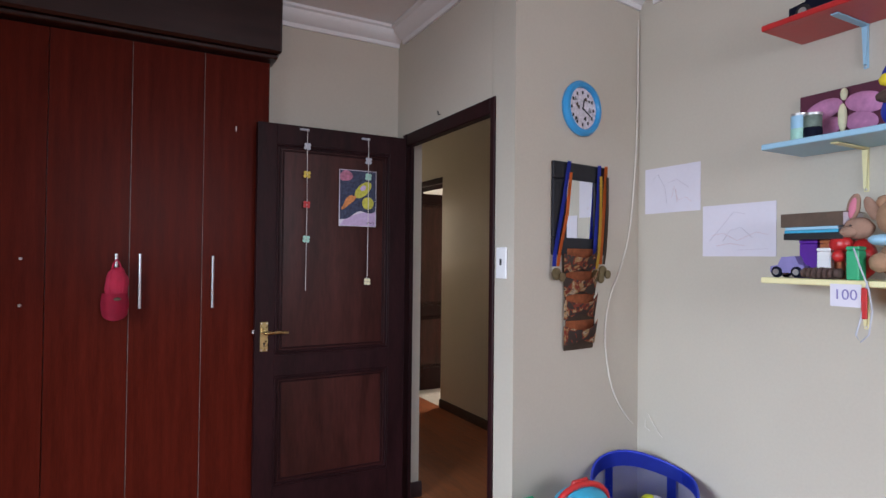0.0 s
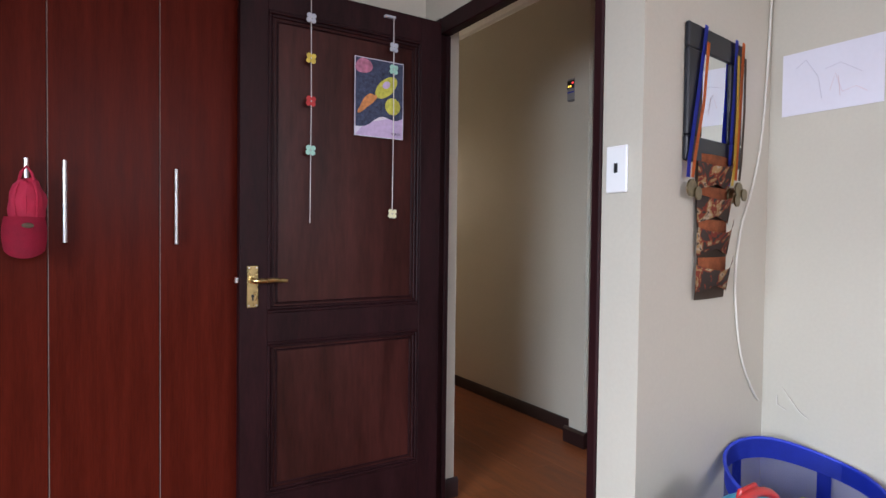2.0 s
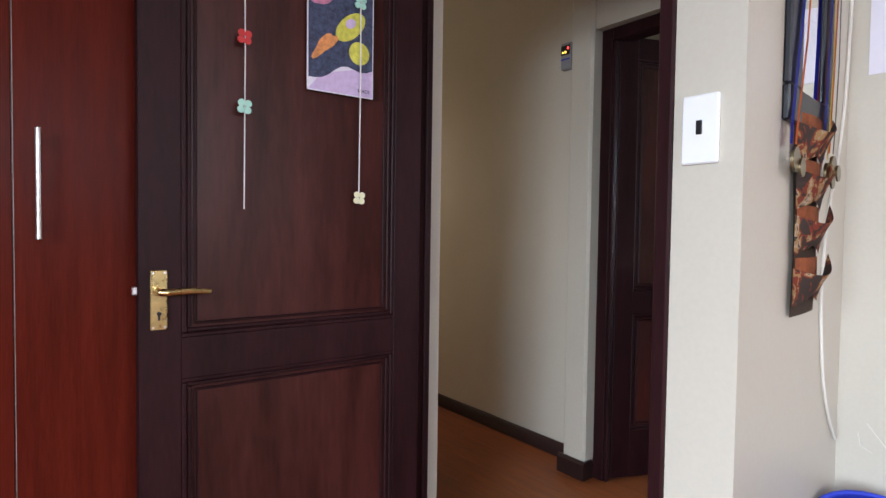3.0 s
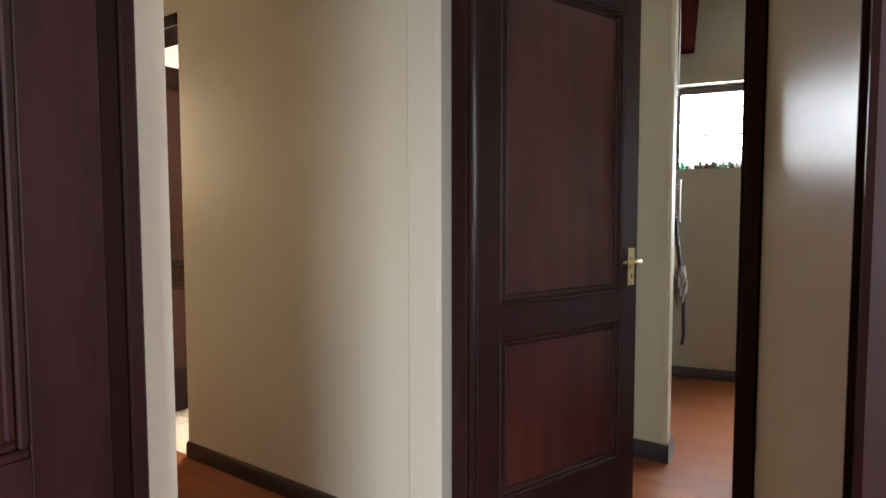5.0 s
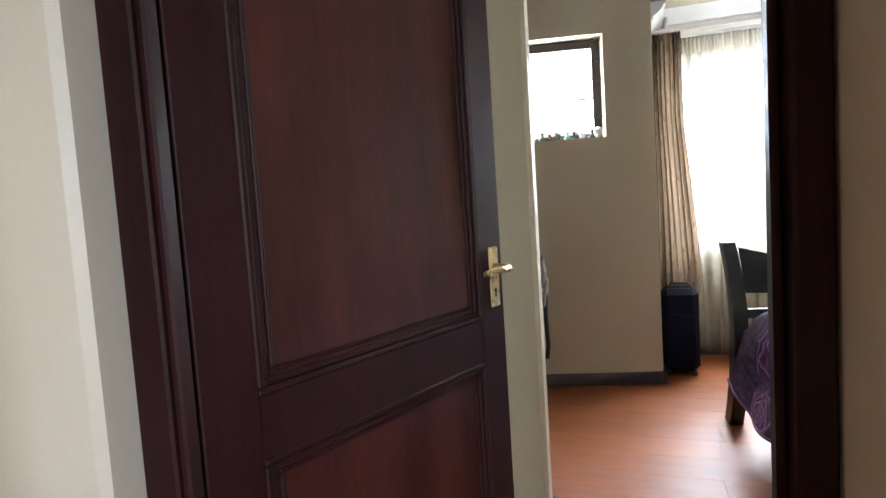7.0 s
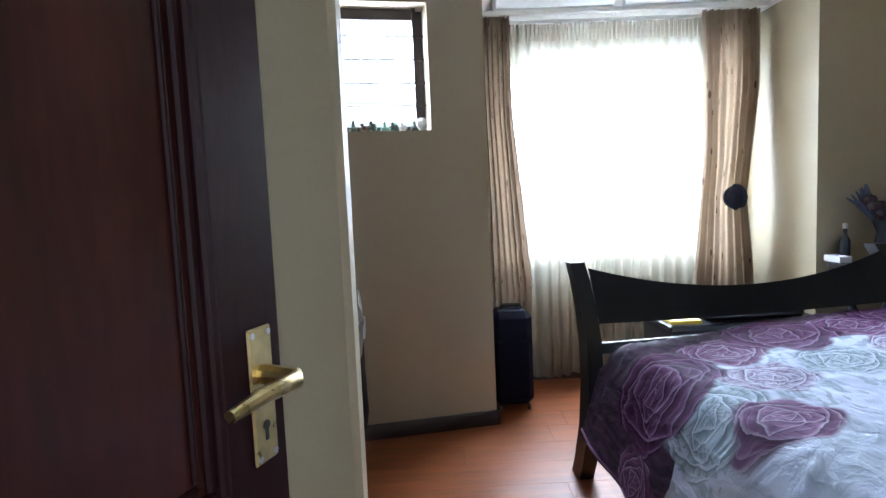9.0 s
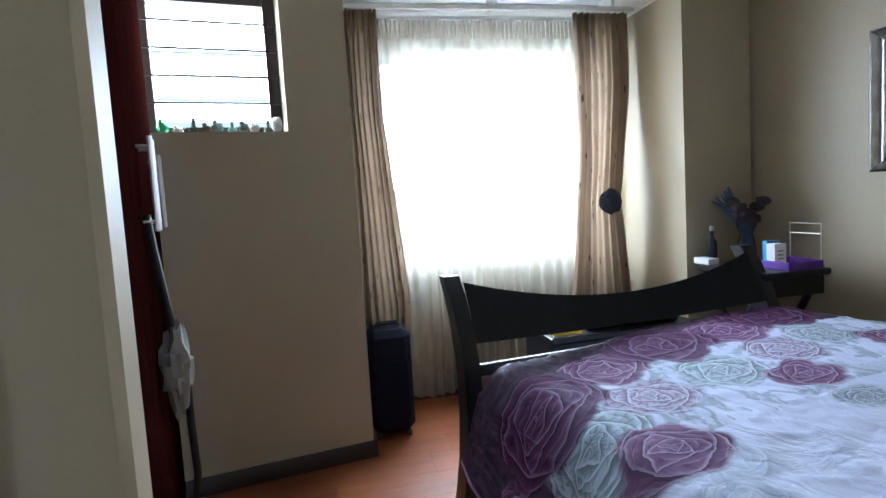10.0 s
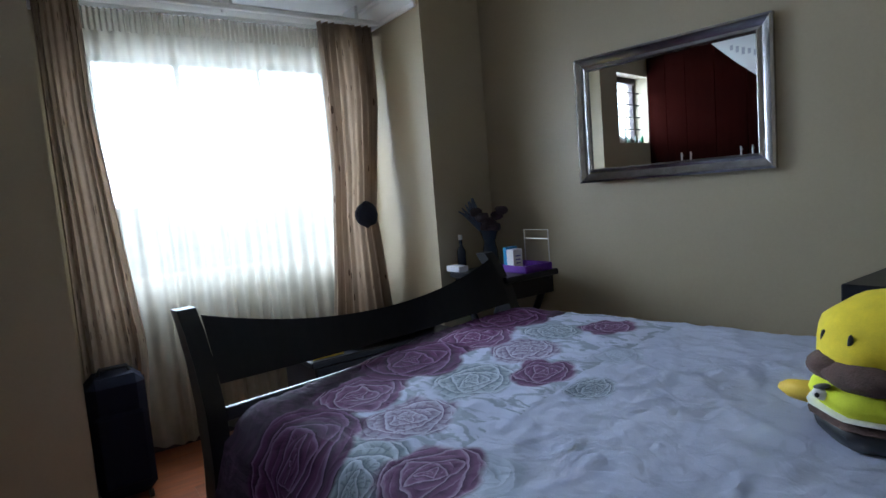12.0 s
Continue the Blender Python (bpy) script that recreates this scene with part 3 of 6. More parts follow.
cornice("cornice_back", (0.86, 3.13), (1.575, 3.13), (0, -1), H1 - 0.002)
cornice("cornice_door", (1.575, 3.05), (1.575, 1.97), (-1, 0), H1 - 0.004)
cornice("cornice_between", (1.50, 1.942), (2.40, 2.065), (0.12, -1), H1 - 0.002)
cornice("cornice_shelves", (2.40, 1.97), (2.40, -2.65), (-1, 0), H1 - 0.004)
cornice("cornice_hall", (2.73, 3.27), (2.73, 5.9), (-1, 0), H2 - 0.002)
cornice("cornice_bay_south", (5.70, 0.657), (6.35, 0.657), (0, 1), HB - 0.002)
cornice("cornice_bay_window", (6.35, 0.74), (6.35, 2.31), (-1, 0), HB - 0.004)
cornice("cornice_bay_north", (5.70, 2.31), (6.27, 2.31), (0, -1), HB - 0.006)


def skirting(name, a, b, side, h=0.075, t=0.015):
    a, b, s = Vector((*a, 0)), Vector((*b, 0)), Vector((*side, 0)).normalized()
    bm = bmesh.new()
    prof = [(0, 0), (t, 0), (t, h - 0.012), (t * 0.5, h), (0, h)]
    rows = [[bm.verts.new(p + s * u + Vector((0, 0, v))) for u, v in prof] for p in (a, b)]
    for i in range(5):
        bm.faces.new((rows[0][i], rows[0][(i + 1) % 5], rows[1][(i + 1) % 5], rows[1][i]))
    bm.faces.new(rows[0])
    bm.faces.new(rows[1][::-1])
    return structure(name, bm, SKIRT, "dark stained timber skirting board", "skirting")


skirting("baseboard", (2.73, 3.27), (2.73, 4.71), (-1, 0))
skirting("baseboard", (2.61, 3.125), (2.61, 3.285), (-1, 0), 0.085, 0.02)
skirting("baseboard", (2.66, 3.14), (2.60, 3.14), (0, -1), 0.085, 0.012)
skirting("baseboard", (1.68, 3.02), (1.68, 5.9), (1, 0))
skirting("baseboard", (1.615, 3.02), (1.695, 3.02), (0, -1), 0.085, 0.015)
skirting("baseboard", (1.66, 2.125), (2.65, 2.2744), (-0.15, 1))
skirting("baseboard", (1.59, 1.954), (2.40, 2.065), (0.12, -1))
skirting("baseboard", (2.40, 2.05), (2.40, -2.65), (-1, 0))
askew(skirting("baseboard", (5.675, 2.295), (5.675, 3.2), (-1, 0)))
skirting("baseboard", (5.66, 2.31), (6.35, 2.31), (0, -1))
skirting("baseboard", (6.35, 0.657), (6.35, 2.29), (-1, 0))
skirting("baseboard", (5.675, 0.27), (5.675, 0.657), (-1, 0))
skirting("baseboard", (2.78, -0.10), (5.66, 0.249), (-0.12, 1))
skirting("baseboard", (3.955, 2.755), (3.955, 3.3), (-1, 0), 0.085)
skirting("baseboard", (3.94, 2.77), (4.06, 2.77), (0, -1), 0.085)
skirting("baseboard", (2.76, 2.11), (2.76, -0.1), (1, 0))


# ---- doors ----
def door_leaf(name, hinge, turn, label, hand, width=0.80, height=2.03):
    """A two-panel timber door; x runs from the hinge along the leaf, its front looks to -y (hand -1) or +y."""
    d = thing(name, (*hinge, 0.008), label, "door", turn=turn)
    w, h, t = width, height - 0.008, 0.04
    rails = [((0, 0), (w, 0.215)), ((0, 0.765), (w, 0.865)), ((0, 1.925), (w, h))]
    bm = bmesh.new()
    bx(bm, (0, 0, 0), (0.095, t, h), 0.002)
    bx(bm, (w - 0.095, 0, 0), (w, t, h), 0.002)
    for (x0, z0), (x1, z1) in rails:
        bx(bm, (0.095, 0.0005, z0), (w - 0.095, t - 0.0005, z1))
    part("stile_and_rail_frame", bm, DOORW, d)
    for z0, z1 in ((0.215, 0.765), (0.865, 1.925)):
        bm = box((0.09, 0.012, z0 - 0.005), (w - 0.09, t - 0.012, z1 + 0.005))
        part("door_panel", bm, PANEL, d, "reddish mahogany veneer panel")
        for side in (-1, 1):
            bm = bmesh.new()
            y0 = 0.012 if side < 0 else t - 0.012
            for k, (inset, out, wd_) in enumerate(((0.0, 0.013, 0.012), (0.012, 0.008, 0.012), (0.030, 0.004, 0.008))):
                a0, a1, c0, c1 = 0.095 + inset, w - 0.095 - inset, z0 + inset, z1 - inset
                yo = y0 + side * out
                for p, q in (((a0, c0), (a1, c0 + wd_)), ((a0, c1 - wd_), (a1, c1)), ((a0, c0 + wd_), (a0 + wd_, c1 - wd_)), ((a1 - wd_, c0 + wd_), (a1, c1 - wd_))):
                    bx(bm, (p[0], min(y0, yo), p[1]), (q[0], max(y0, yo), q[1]), 0.003)
            part("panel_moulding", bm, DOORW, d)
    for side in (-1, 1):
        y = -0.003 if side < 0 else t + 0.003
        yy = lambda v: y + side * v
        plate = part("handle_plate", box((w - 0.062, min(y, yy(0.004)), 0.89), (w - 0.024, max(y, yy(0.004)), 1.035), 0.002), BRASS, d, "worn brass lock plate")
        part("lever", tube([(w - 0.043, yy(0.0), 0.985), (w - 0.043, yy(0.045), 0.985), (w - 0.055, yy(0.052), 0.985), (w - 0.105, yy(0.052), 0.987), (w - 0.15, yy(0.05), 0.983)], [0.011, 0.009, 0.009, 0.008, 0.006], 10), BRASS, plate, "brass lever handle")
        kh = bmesh.new()
        lathe([(0.0055, 0), (0.0055, 0.002)], (w - 0.043, yy(0.004) - 0.001, 0.93), 10, kh, "y")
        bx(kh, (w - 0.0455, yy(0.004) - 0.001, 0.914), (w - 0.0405, yy(0.004) + 0.001, 0.93))
        part("keyhole", kh, BLACK, plate)
        sc = bmesh.new()
        for xx in (w - 0.056, w - 0.030):
            for zz in (0.897, 1.028):
                lathe([(0.0035, -0.001), (0.003, 0.0015)], (xx, yy(0.004), zz), 8, sc, "y")
        part("screw_set", sc, STEEL, plate)
    part("latch_bolt", box((w, 0.012, 0.975), (w + 0.011, 0.028, 0.995), 0.002), STEEL, d, "steel latch bolt")
    return d


door1 = door_leaf("bedroom_door", (1.545, 2.985), 180, "dark mahogany two-panel door standing wide open", 1)


def door_frame(name, lines):
    f = tagged(new(name), "dark stained timber door frame", "door frame", kind="structure")
    ORIGIN[f] = Vector((0, 0, 0))
    for a, b in lines:
        part("frame_member", box(a, b, 0.004), DOORW, f)
    return f


door_frame("door_frame_bedroom", [((1.560, 2.985, 0), (1.612, 3.024, 2.065)), ((1.565, 2.092, 0), (1.625, 2.126, 2.065)), ((1.565, 2.126, 1.995), (1.612, 2.985, 2.065)),
                                  ((1.598, 2.126, 0), (1.622, 2.130, 1.995)), ((1.588, 2.975, 0), (1.612, 2.985, 1.995))])
door_frame("door_frame_main", [((2.665, 3.075, 0), (2.755, 3.134, 2.06)), ((2.70, 2.285, 0), (2.765, 2.322, 2.06)), ((2.665, 2.322, 2.005), (2.755, 3.075, 2.06)),
                               ((2.672, 3.06, 0), (2.70, 3.075, 2.005)), ((2.735, 2.322, 0), (2.765, 2.334, 2.005))])
door_frame("door_frame_bathroom", [((2.725, 4.71, 2.06), (2.905, 5.50, 2.12)), ((2.725, 5.45, 0), (2.905, 5.50, 2.06))])
door2 = door_leaf("main_bedroom_door", (2.705, 3.06), -20.5, "dark mahogany two-panel door opened into the bedroom", -1)
door3 = door_leaf("bathroom_door", (2.70, 5.345), 0, "dark panelled bathroom door standing open", -1, 0.72)


# ---- wardrobes ----
def bar_handle(parent, x, y, z0, z1, out=0.032):
    """A steel bar on two posts, standing out to -y."""
    bm = tube([(x, y - out, z0), (x, y - out, z1)], 0.0065, 10)
    for z in (z0 + 0.025, z1 - 0.025):
        tube([(x, y + 0.001, z), (x, y - out, z)], 0.004, 8, bm)
    return part("bar_handle", bm, STEEL, parent, "slim brushed steel bar handle")


def wardrobe_unit(x0, x1, y, top, back, handles, group, edge=False, material=ROBE, skew=None):
    at = Vector(skew[0]) if skew else Vector(((x0 + x1) / 2, (y + back) / 2, 0))
    u = thing("wardrobe_unit", at, "tall red mahogany built-in wardrobe unit with closed doors", "wardrobe", group, turn=skew[1] if skew else None)
    ORIGIN[u] = at
    part("carcass", box((x0, y + 0.02, 0.0), (x1, back, top)), ROBED, u)
    d = part("wardrobe_door", box((x0 + 0.0015, y, 0.06), (x1 - 0.0015, y + 0.019, top - 0.003), 0.0015), material, u)
    if edge:
        # a thin pale line down the door's left edge
        part("edge_strip", box((x0 + 0.0005, y - 0.0008, 0.06), (x0 + 0.0019, y + 0.002, top - 0.003)), PALE_EDGE, d, "pale strip along the door edge")
    for hx, z0, z1 in handles:
        bar_handle(d, hx, y, z0, z1)
    return u


FACE1 = 3.05
edges = [-1.72, -1.40, -1.08, -0.76, -0.44, -0.12, 0.20, 0.51, 0.82]
grips = {6: (0.245, 1.12, 1.37), 5: (0.150, 1.12, 1.37), 7: (0.557, 1.115, 1.365), 3: (-0.48, 1.12, 1.37), 2: (-0.80, 1.12, 1.37)}
for i, (a, b) in enumerate(zip(edges, edges[1:])):
    wardrobe_unit(a, b, FACE1, 2.36, 3.129, [grips[i]] if i in grips else [], "bedroom wardrobe run", i >= 6)
pel = thing("wardrobe_pelmet", (-0.45, 3.05, 2.36), "dark mahogany pelmet moulding above the wardrobe doors", "pelmet")
part("pelmet_board", box((-1.75, 2.955, 2.385), (0.86, 3.129, H1 - 0.003), 0.012), ROBED, pel)
part("pelmet_lip", box((-1.75, 2.985, 2.362), (0.845, 3.129, 2.385), 0.006), ROBED, pel)

FACE2, SKEW = 2.785, ((4.052, 2.785, 0), 12.0)
e2 = [4.054, 4.38, 4.70, 4.95, 5.20, 5.38, 5.55]
g2 = {1: (4.655, 1.13, 1.37), 2: (4.745, 1.13, 1.37), 3: (5.16, 1.13, 1.37), 4: (5.24, 1.13, 1.37)}
for i, (a, b) in enumerate(zip(e2, e2[1:])):
    wardrobe_unit(a, b, FACE2, 2.30, 3.20, [g2[i]] if i in g2 else [], "main bedroom wardrobe run", False, ROBE_SHADE, SKEW)
pel = thing("wardrobe_pelmet", SKEW[0], "dark mahogany pelmet above the main bedroom wardrobe", "pelmet", turn=SKEW[1])
ORIGIN[pel] = Vector(SKEW[0])
part("pelmet_board", box((4.056, 2.68, 2.30), (5.55, 2.784, H2 - 0.003), 0.01), ROBE_SHADE, pel)

ban = thing("cloth_banner", SKEW[0], "white cloth banner hung slantwise over the wardrobe doors", "banner", turn=SKEW[1])
ORIGIN[ban] = Vector(SKEW[0])
part("cloth", slab([(4.99, 2.27), (4.78, 2.06), (4.60, 1.90), (4.42, 1.80), (4.36, 2.05), (4.38, 2.28)], (0, 2.772, 0), (1, 0, 0), (0, 0, 1), 0.003), GLOSSW, ban)
for k in range(7):
    part("printed_stroke", box((-0.012, 2.7682, -0.02 - 0.008 * (k % 3)), (0.012, 2.7688, 0.02), 0, Matrix.Translation((4.80 - 0.045 * k, 0, 2.17 - 0.018 * k))), PGREY, ban)

# ---- windows ----


def window(name, label, y0, y1, z0, z1, x, cols, rows, material, bars=0, glass=True):
    """A framed window in a wall that looks along x."""
    w = tagged(new(name), label, "window", kind="structure")
    ORIGIN[w] = Vector((0, 0, 0))
    for a, b in (((x, y0, z0), (x + 0.05, y0 + 0.035, z1)), ((x, y1 - 0.035, z0), (x + 0.05, y1, z1)), ((x, y0 + 0.035, z0), (x + 0.05, y1 - 0.035, z0 + 0.035)), ((x, y0 + 0.035, z1 - 0.035), (x + 0.05, y1 - 0.035, z1))):
        part("window_frame", box(a, b, 0.004), material, w)
    for i in range(1, cols):
        yy = y0 + (y1 - y0) * i / cols
        part("mullion", box((x + 0.005, yy - 0.015, z0 + 0.035), (x + 0.045, yy + 0.015, z1 - 0.035), 0.003), material, w)
    for i in range(1, rows):
        zz = z0 + (z1 - z0) * i / rows
        part("glazing_bar", box((x + 0.012, y0 + 0.035, zz - 0.006), (x + 0.030, y1 - 0.035, zz + 0.006), 0.002), material, w)
    for i in range(bars):
        zz = z0 + (z1 - z0) * (i + 1) / (bars + 1)
        part("burglar_bar", box((x - 0.035, y0 + 0.002, zz - 0.004), (x - 0.027, y1 - 0.002, zz + 0.004)), BLACK, w)
    if glass:
        g = part("pane", box((x + 0.02, y0 + 0.03, z0 + 0.03), (x + 0.024, y1 - 0.03, z1 - 0.03)), PANE, w)
        g.visible_shadow = False
    return w


window("window_bay", "wide bay window behind a net curtain", 0.85, 2.11, 0.88, 1.99, 6.43, 3, 1, SKIRT)
sw = window("window_small", "small dark-framed louvre window with burglar bars", 2.587, 3.128, 1.497, 2.088, 5.80, 1, 1, SKIRT, 0, False)
for i in range(5):
    z = 1.60 + i * 0.098
    l = part("louvre_blade", box((-0.045, 2.62, -0.002), (0.045, 3.095, 0.002), 0, Matrix.Translation((5.825, 0, z)) @ pose(0, 0, 0, 0, 58, 0)), PANE, sw)
    l.visible_shadow = False
for i, z in enumerate((1.625, 1.735, 1.845, 1.955)):
    part("burglar_bar", box((5.755, 2.59, z - 0.004), (5.765, 3.125, z + 0.004)), SKIRT, sw)
part("burglar_upright", box((5.755, 2.625, 1.497), (5.767, 2.642, 2.088)), SKIRT, sw)
for i in range(5):
    part("louvre_clip", box((5.79, 2.622, 1.575 + i * 0.098), (5.85, 2.634, 1.635 + i * 0.098), 0.003), SKIRT, sw)
askew(sw)
part("roller_headbox", box((5.77, 2.622, 2.035), (5.86, 3.093, 2.086), 0.004), SKIRT, sw)
# Unseen frame added round the hall fill lamp; the wall behind is solid.
wh1 = tagged(new("added_hall_frame"), "dark timber frame added on the solid hall end wall", "window", kind="structure")
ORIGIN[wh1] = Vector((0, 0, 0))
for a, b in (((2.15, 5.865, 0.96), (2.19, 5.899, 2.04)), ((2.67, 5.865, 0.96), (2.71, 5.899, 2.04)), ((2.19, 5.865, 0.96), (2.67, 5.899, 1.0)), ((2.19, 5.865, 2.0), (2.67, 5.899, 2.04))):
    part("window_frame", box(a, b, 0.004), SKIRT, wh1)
wb1 = tagged(new("window_bedroom"), "wide bedroom window with a dark timber frame", "window", kind="structure")
ORIGIN[wb1] = Vector((0, 0, 0))
for a, b in (((-1.96, 0.0, 0.9), (-1.90, 0.04, 2.1)), ((-1.96, 1.46, 0.9), (-1.90, 1.50, 2.1)), ((-1.96, 0.04, 0.9), (-1.90, 1.46, 0.94)), ((-1.96, 0.04, 2.06), (-1.90, 1.46, 2.1)), ((-1.96, 0.73, 0.94), (-1.90, 0.77, 2.06))):
    part("window_frame", box(a, b, 0.004), SKIRT, wb1)

wb2 = tagged(new("window_bedroom_south"), "high wide bedroom window with a dark timber frame", "window", kind="structure")
ORIGIN[wb2] = Vector((0, 0, 0))
for a, b in (((-0.3, -2.78, 1.48), (-0.26, -2.73, 2.36)), ((1.56, -2.78, 1.48), (1.6, -2.73, 2.36)), ((-0.26, -2.78, 1.48), (1.56, -2.73, 1.52)), ((-0.26, -2.78, 2.32), (1.56, -2.73, 2.36)), ((0.63, -2.78, 1.52), (0.67, -2.73, 2.32))):
    part("window_frame", box(a, b, 0.004), SKIRT, wb2)

# ---- curtains in the bay ----


def curtain(name, y_of, z0, z1, x, folds, label, group, amp=0.036, material=CURTAIN, nu=96, nv=26, thick=0.003, depth=0.0):
    """Hanging cloth in folds; y_of(s, t): across (s) at height t."""
    def f(s, t):
        a = amp * (0.55 + 0.45 * math.sin(s * 7 + 1.3)) * (0.75 + 0.25 * (1 - t))
        wob = 0.012 * noise.noise(Vector((s * 6, t * 3, folds)))
        return Vector((x + a * math.sin(s * folds * math.tau + 0.5 * math.sin(t * 5 + s * 9)) + wob + depth * (1 - t), y_of(s, t) + 0.3 * wob, z0 + (z1 - z0) * t + 0.012 * math.sin(s * 8) * (1 - t)))
    c = thing(name, (x, y_of(0.5, 0), z0), label, "curtain", group)
    part("cloth", sheet(f, nu, nv, lambda s, t: (t * (z1 - z0), s * folds * 0.14), thick), material, c)
    return c


def left_y(s, t):
    right = 2.115 - 0.085 * max(0, 1 - abs(t - 0.25) / 0.5)
    return 2.29 + (right - 2.29) * s


def right_y(s, t):
    left = 1.02 + 0.14 * max(0, 1 - t / 0.62) ** 1.2
    right = 0.70 + 0.06 * max(0, 1 - abs(t - 0.5) / 0.3)
    return right + (left - right) * s


curtain("curtain", left_y, 0.05, 2.155, 6.10, 7, "tan striped curtain drawn aside beside the net", "bay curtains")
cr = curtain("curtain", right_y, 0.05, 2.155, 6.12, 8, "tan striped curtain gathered beside the bay window", "bay curtains")
net = thing("net_curtain", (6.22, 1.47, 0.06), "sheer ivory net curtain glowing with daylight", "curtain")


def fn(s, t):
    y = 0.72 + 1.56 * s
    a = 0.02 + 0.018 * (1 - t)
    return Vector((6.22 + a * math.sin(s * 24 * math.tau + math.sin(s * 13) * 1.5 + 5 * noise.noise(Vector((s * 7, t * 0.6, 1)))) * (0.55 + 0.6 * noise.noise(Vector((s * 11, t * 0.5, 9)))) + 0.01 * noise.noise(Vector((s * 9, t * 2, 3))), y, 0.06 + 2.07 * t + 0.01 * math.sin(s * 31) * (1 - t)))


part("net_cloth", sheet(fn, 260, 12), SHEER, net)
part("gathered_heading", sheet(lambda s, t: Vector((6.155 + 0.009 * math.sin(s * 420) + 0.006 * math.sin(s * 61), 0.72 + 1.56 * s, 2.025 + 0.10 * t)), 800, 3), SHEER, net, "gathered ivory heading band")
rl = thing("curtain_rail", (6.16, 1.48, 2.15), "white double curtain rail under the bay ceiling", "curtain rail")
part("front_rail", box((6.075, 0.67, 2.155), (6.10, 2.30, 2.18), 0.004), GLOSSW, rl)
part("back_rail", box((6.20, 0.67, 2.135), (6.225, 2.30, 2.16), 0.004), GLOSSW, rl)
for yy in (0.8, 1.48, 2.2):
    part("rail_bracket", box((6.08, yy - 0.01, 2.18), (6.225, yy + 0.01, HB), 0.002), GLOSSW, rl)
HATC = mat("faded_navy_cotton", (0.018, 0.022, 0.045), 0.9, var=0.3, scale=18, fine=250, bump=0.4)
hat = thing("hat", (6.05, 0.86, 1.03), "dark navy hat hung against the curtain", "hat")
part("crown", egg((6.05, 0.865, 1.10), (0.045, 0.058, 0.070), 18, rough=0.25), HATC, hat)
part("brim", lathe([(0.058, 0), (0.066, 0.004), (0.058, 0.008)], (6.068, 0.865, 1.10), 20, axis="x"), HATC, hat)

# ---- bed ----
PIVOT = Vector((4.93, 1.98, 0))
bed = thing("double_bed", PIVOT, "black wooden double bed with a curved footboard", "bed", turn=7)
ORIGIN[bed] = PIVOT
YA, YB = 0.64, 1.97


def post(y0, y1):
    """A flared end post: thickness along x follows an S line, foot and top swing away from the bed."""
    prof = [(0.0, 0.13), (0.10, 0.085), (0.25, 0.035), (0.42, 0.012), (0.58, 0.02), (0.70, 0.06), (0.81, 0.12), (0.885, 0.18)]
    bm = bmesh.new()
    n = 26
    rows = []
    for i in range(n + 1):
        z = 0.885 * i / n
        j = max(k for k in range(len(prof) - 1) if prof[k][0] <= z + 1e-6)
        (za, xa), (zb, xb) = prof[j], prof[j + 1]
        k = (z - za) / (zb - za)
        k = k * k * (3 - 2 * k) * 0.35 + k * 0.65
        x = 4.93 + xa + (xb - xa) * k
        wd_ = 0.085 if z < 0.6 else 0.085 - 0.03 * (z - 0.6) / 0.345
        rows.append([bm.verts.new((x, y0, z)), bm.verts.new((x + wd_, y0, z)), bm.verts.new((x + wd_, y1, z)), bm.verts.new((x, y1, z))])
    for a, b in zip(rows, rows[1:]):
        for i in range(4):
            bm.faces.new((a[i], a[(i + 1) % 4], b[(i + 1) % 4], b[i]))
    bm.faces.new(rows[0][::-1])
    bm.faces.new(rows[-1])
    return bm


part("foot_post", post(YB, YB + 0.06), BLACKW, bed)
part("foot_post", post(YA - 0.06, YA), BLACKW, bed)


def board(s, t):
    """The bowed top board between the posts; it dips in the middle and leans back."""
    y = YB + (YA - YB) * s
    c = (2 * s - 1) ** 2
    top = 0.765 + 0.10 * c
    low = 0.652 + 0.008 * c
    z = low + (top - low) * t
    return Vector((4.952 + 0.16 * max(0, (z - 0.58) / 0.35) ** 1.3, y, z))


part("curved_top_board", sheet(board, 40, 8, None, 0.035), BLACKW, bed)
part("foot_rail", box((4.935, YA, 0.26), (4.975, YB, 0.42), 0.004), BLACKW, bed)
for yy in (YA + 0.01, YB - 0.04):
    part("side_rail", box((2.95, yy, 0.22), (4.935, yy + 0.03, 0.40), 0.004), BLACKW, bed)
part("cross_rail", box((4.955, YA, 0.545), (4.978, YB, 0.588), 0.004), BLACKW, bed)
part("headboard", box((2.83, YA - 0.05, 0.0), (2.88, YB + 0.05, 0.95), 0.01), BLACKW, bed)
for yy in (YA, YB - 0.06):
    part("head_leg", box((2.88, yy, 0), (2.95, yy + 0.06, 0.30), 0.004), BLACKW, bed)
part("base", box((2.90, YA + 0.05, 0.10), (4.92, YB - 0.05, 0.36), 0.03), MATTW, bed, "white cloth bed base")
part("mattress", box((2.90, YA + 0.02, 0.36), (4.92, YB - 0.02, 0.575), 0.045), MATTW, bed, "white mattress")

LX, WY, DROP = 2.02, YB - YA, 0.33


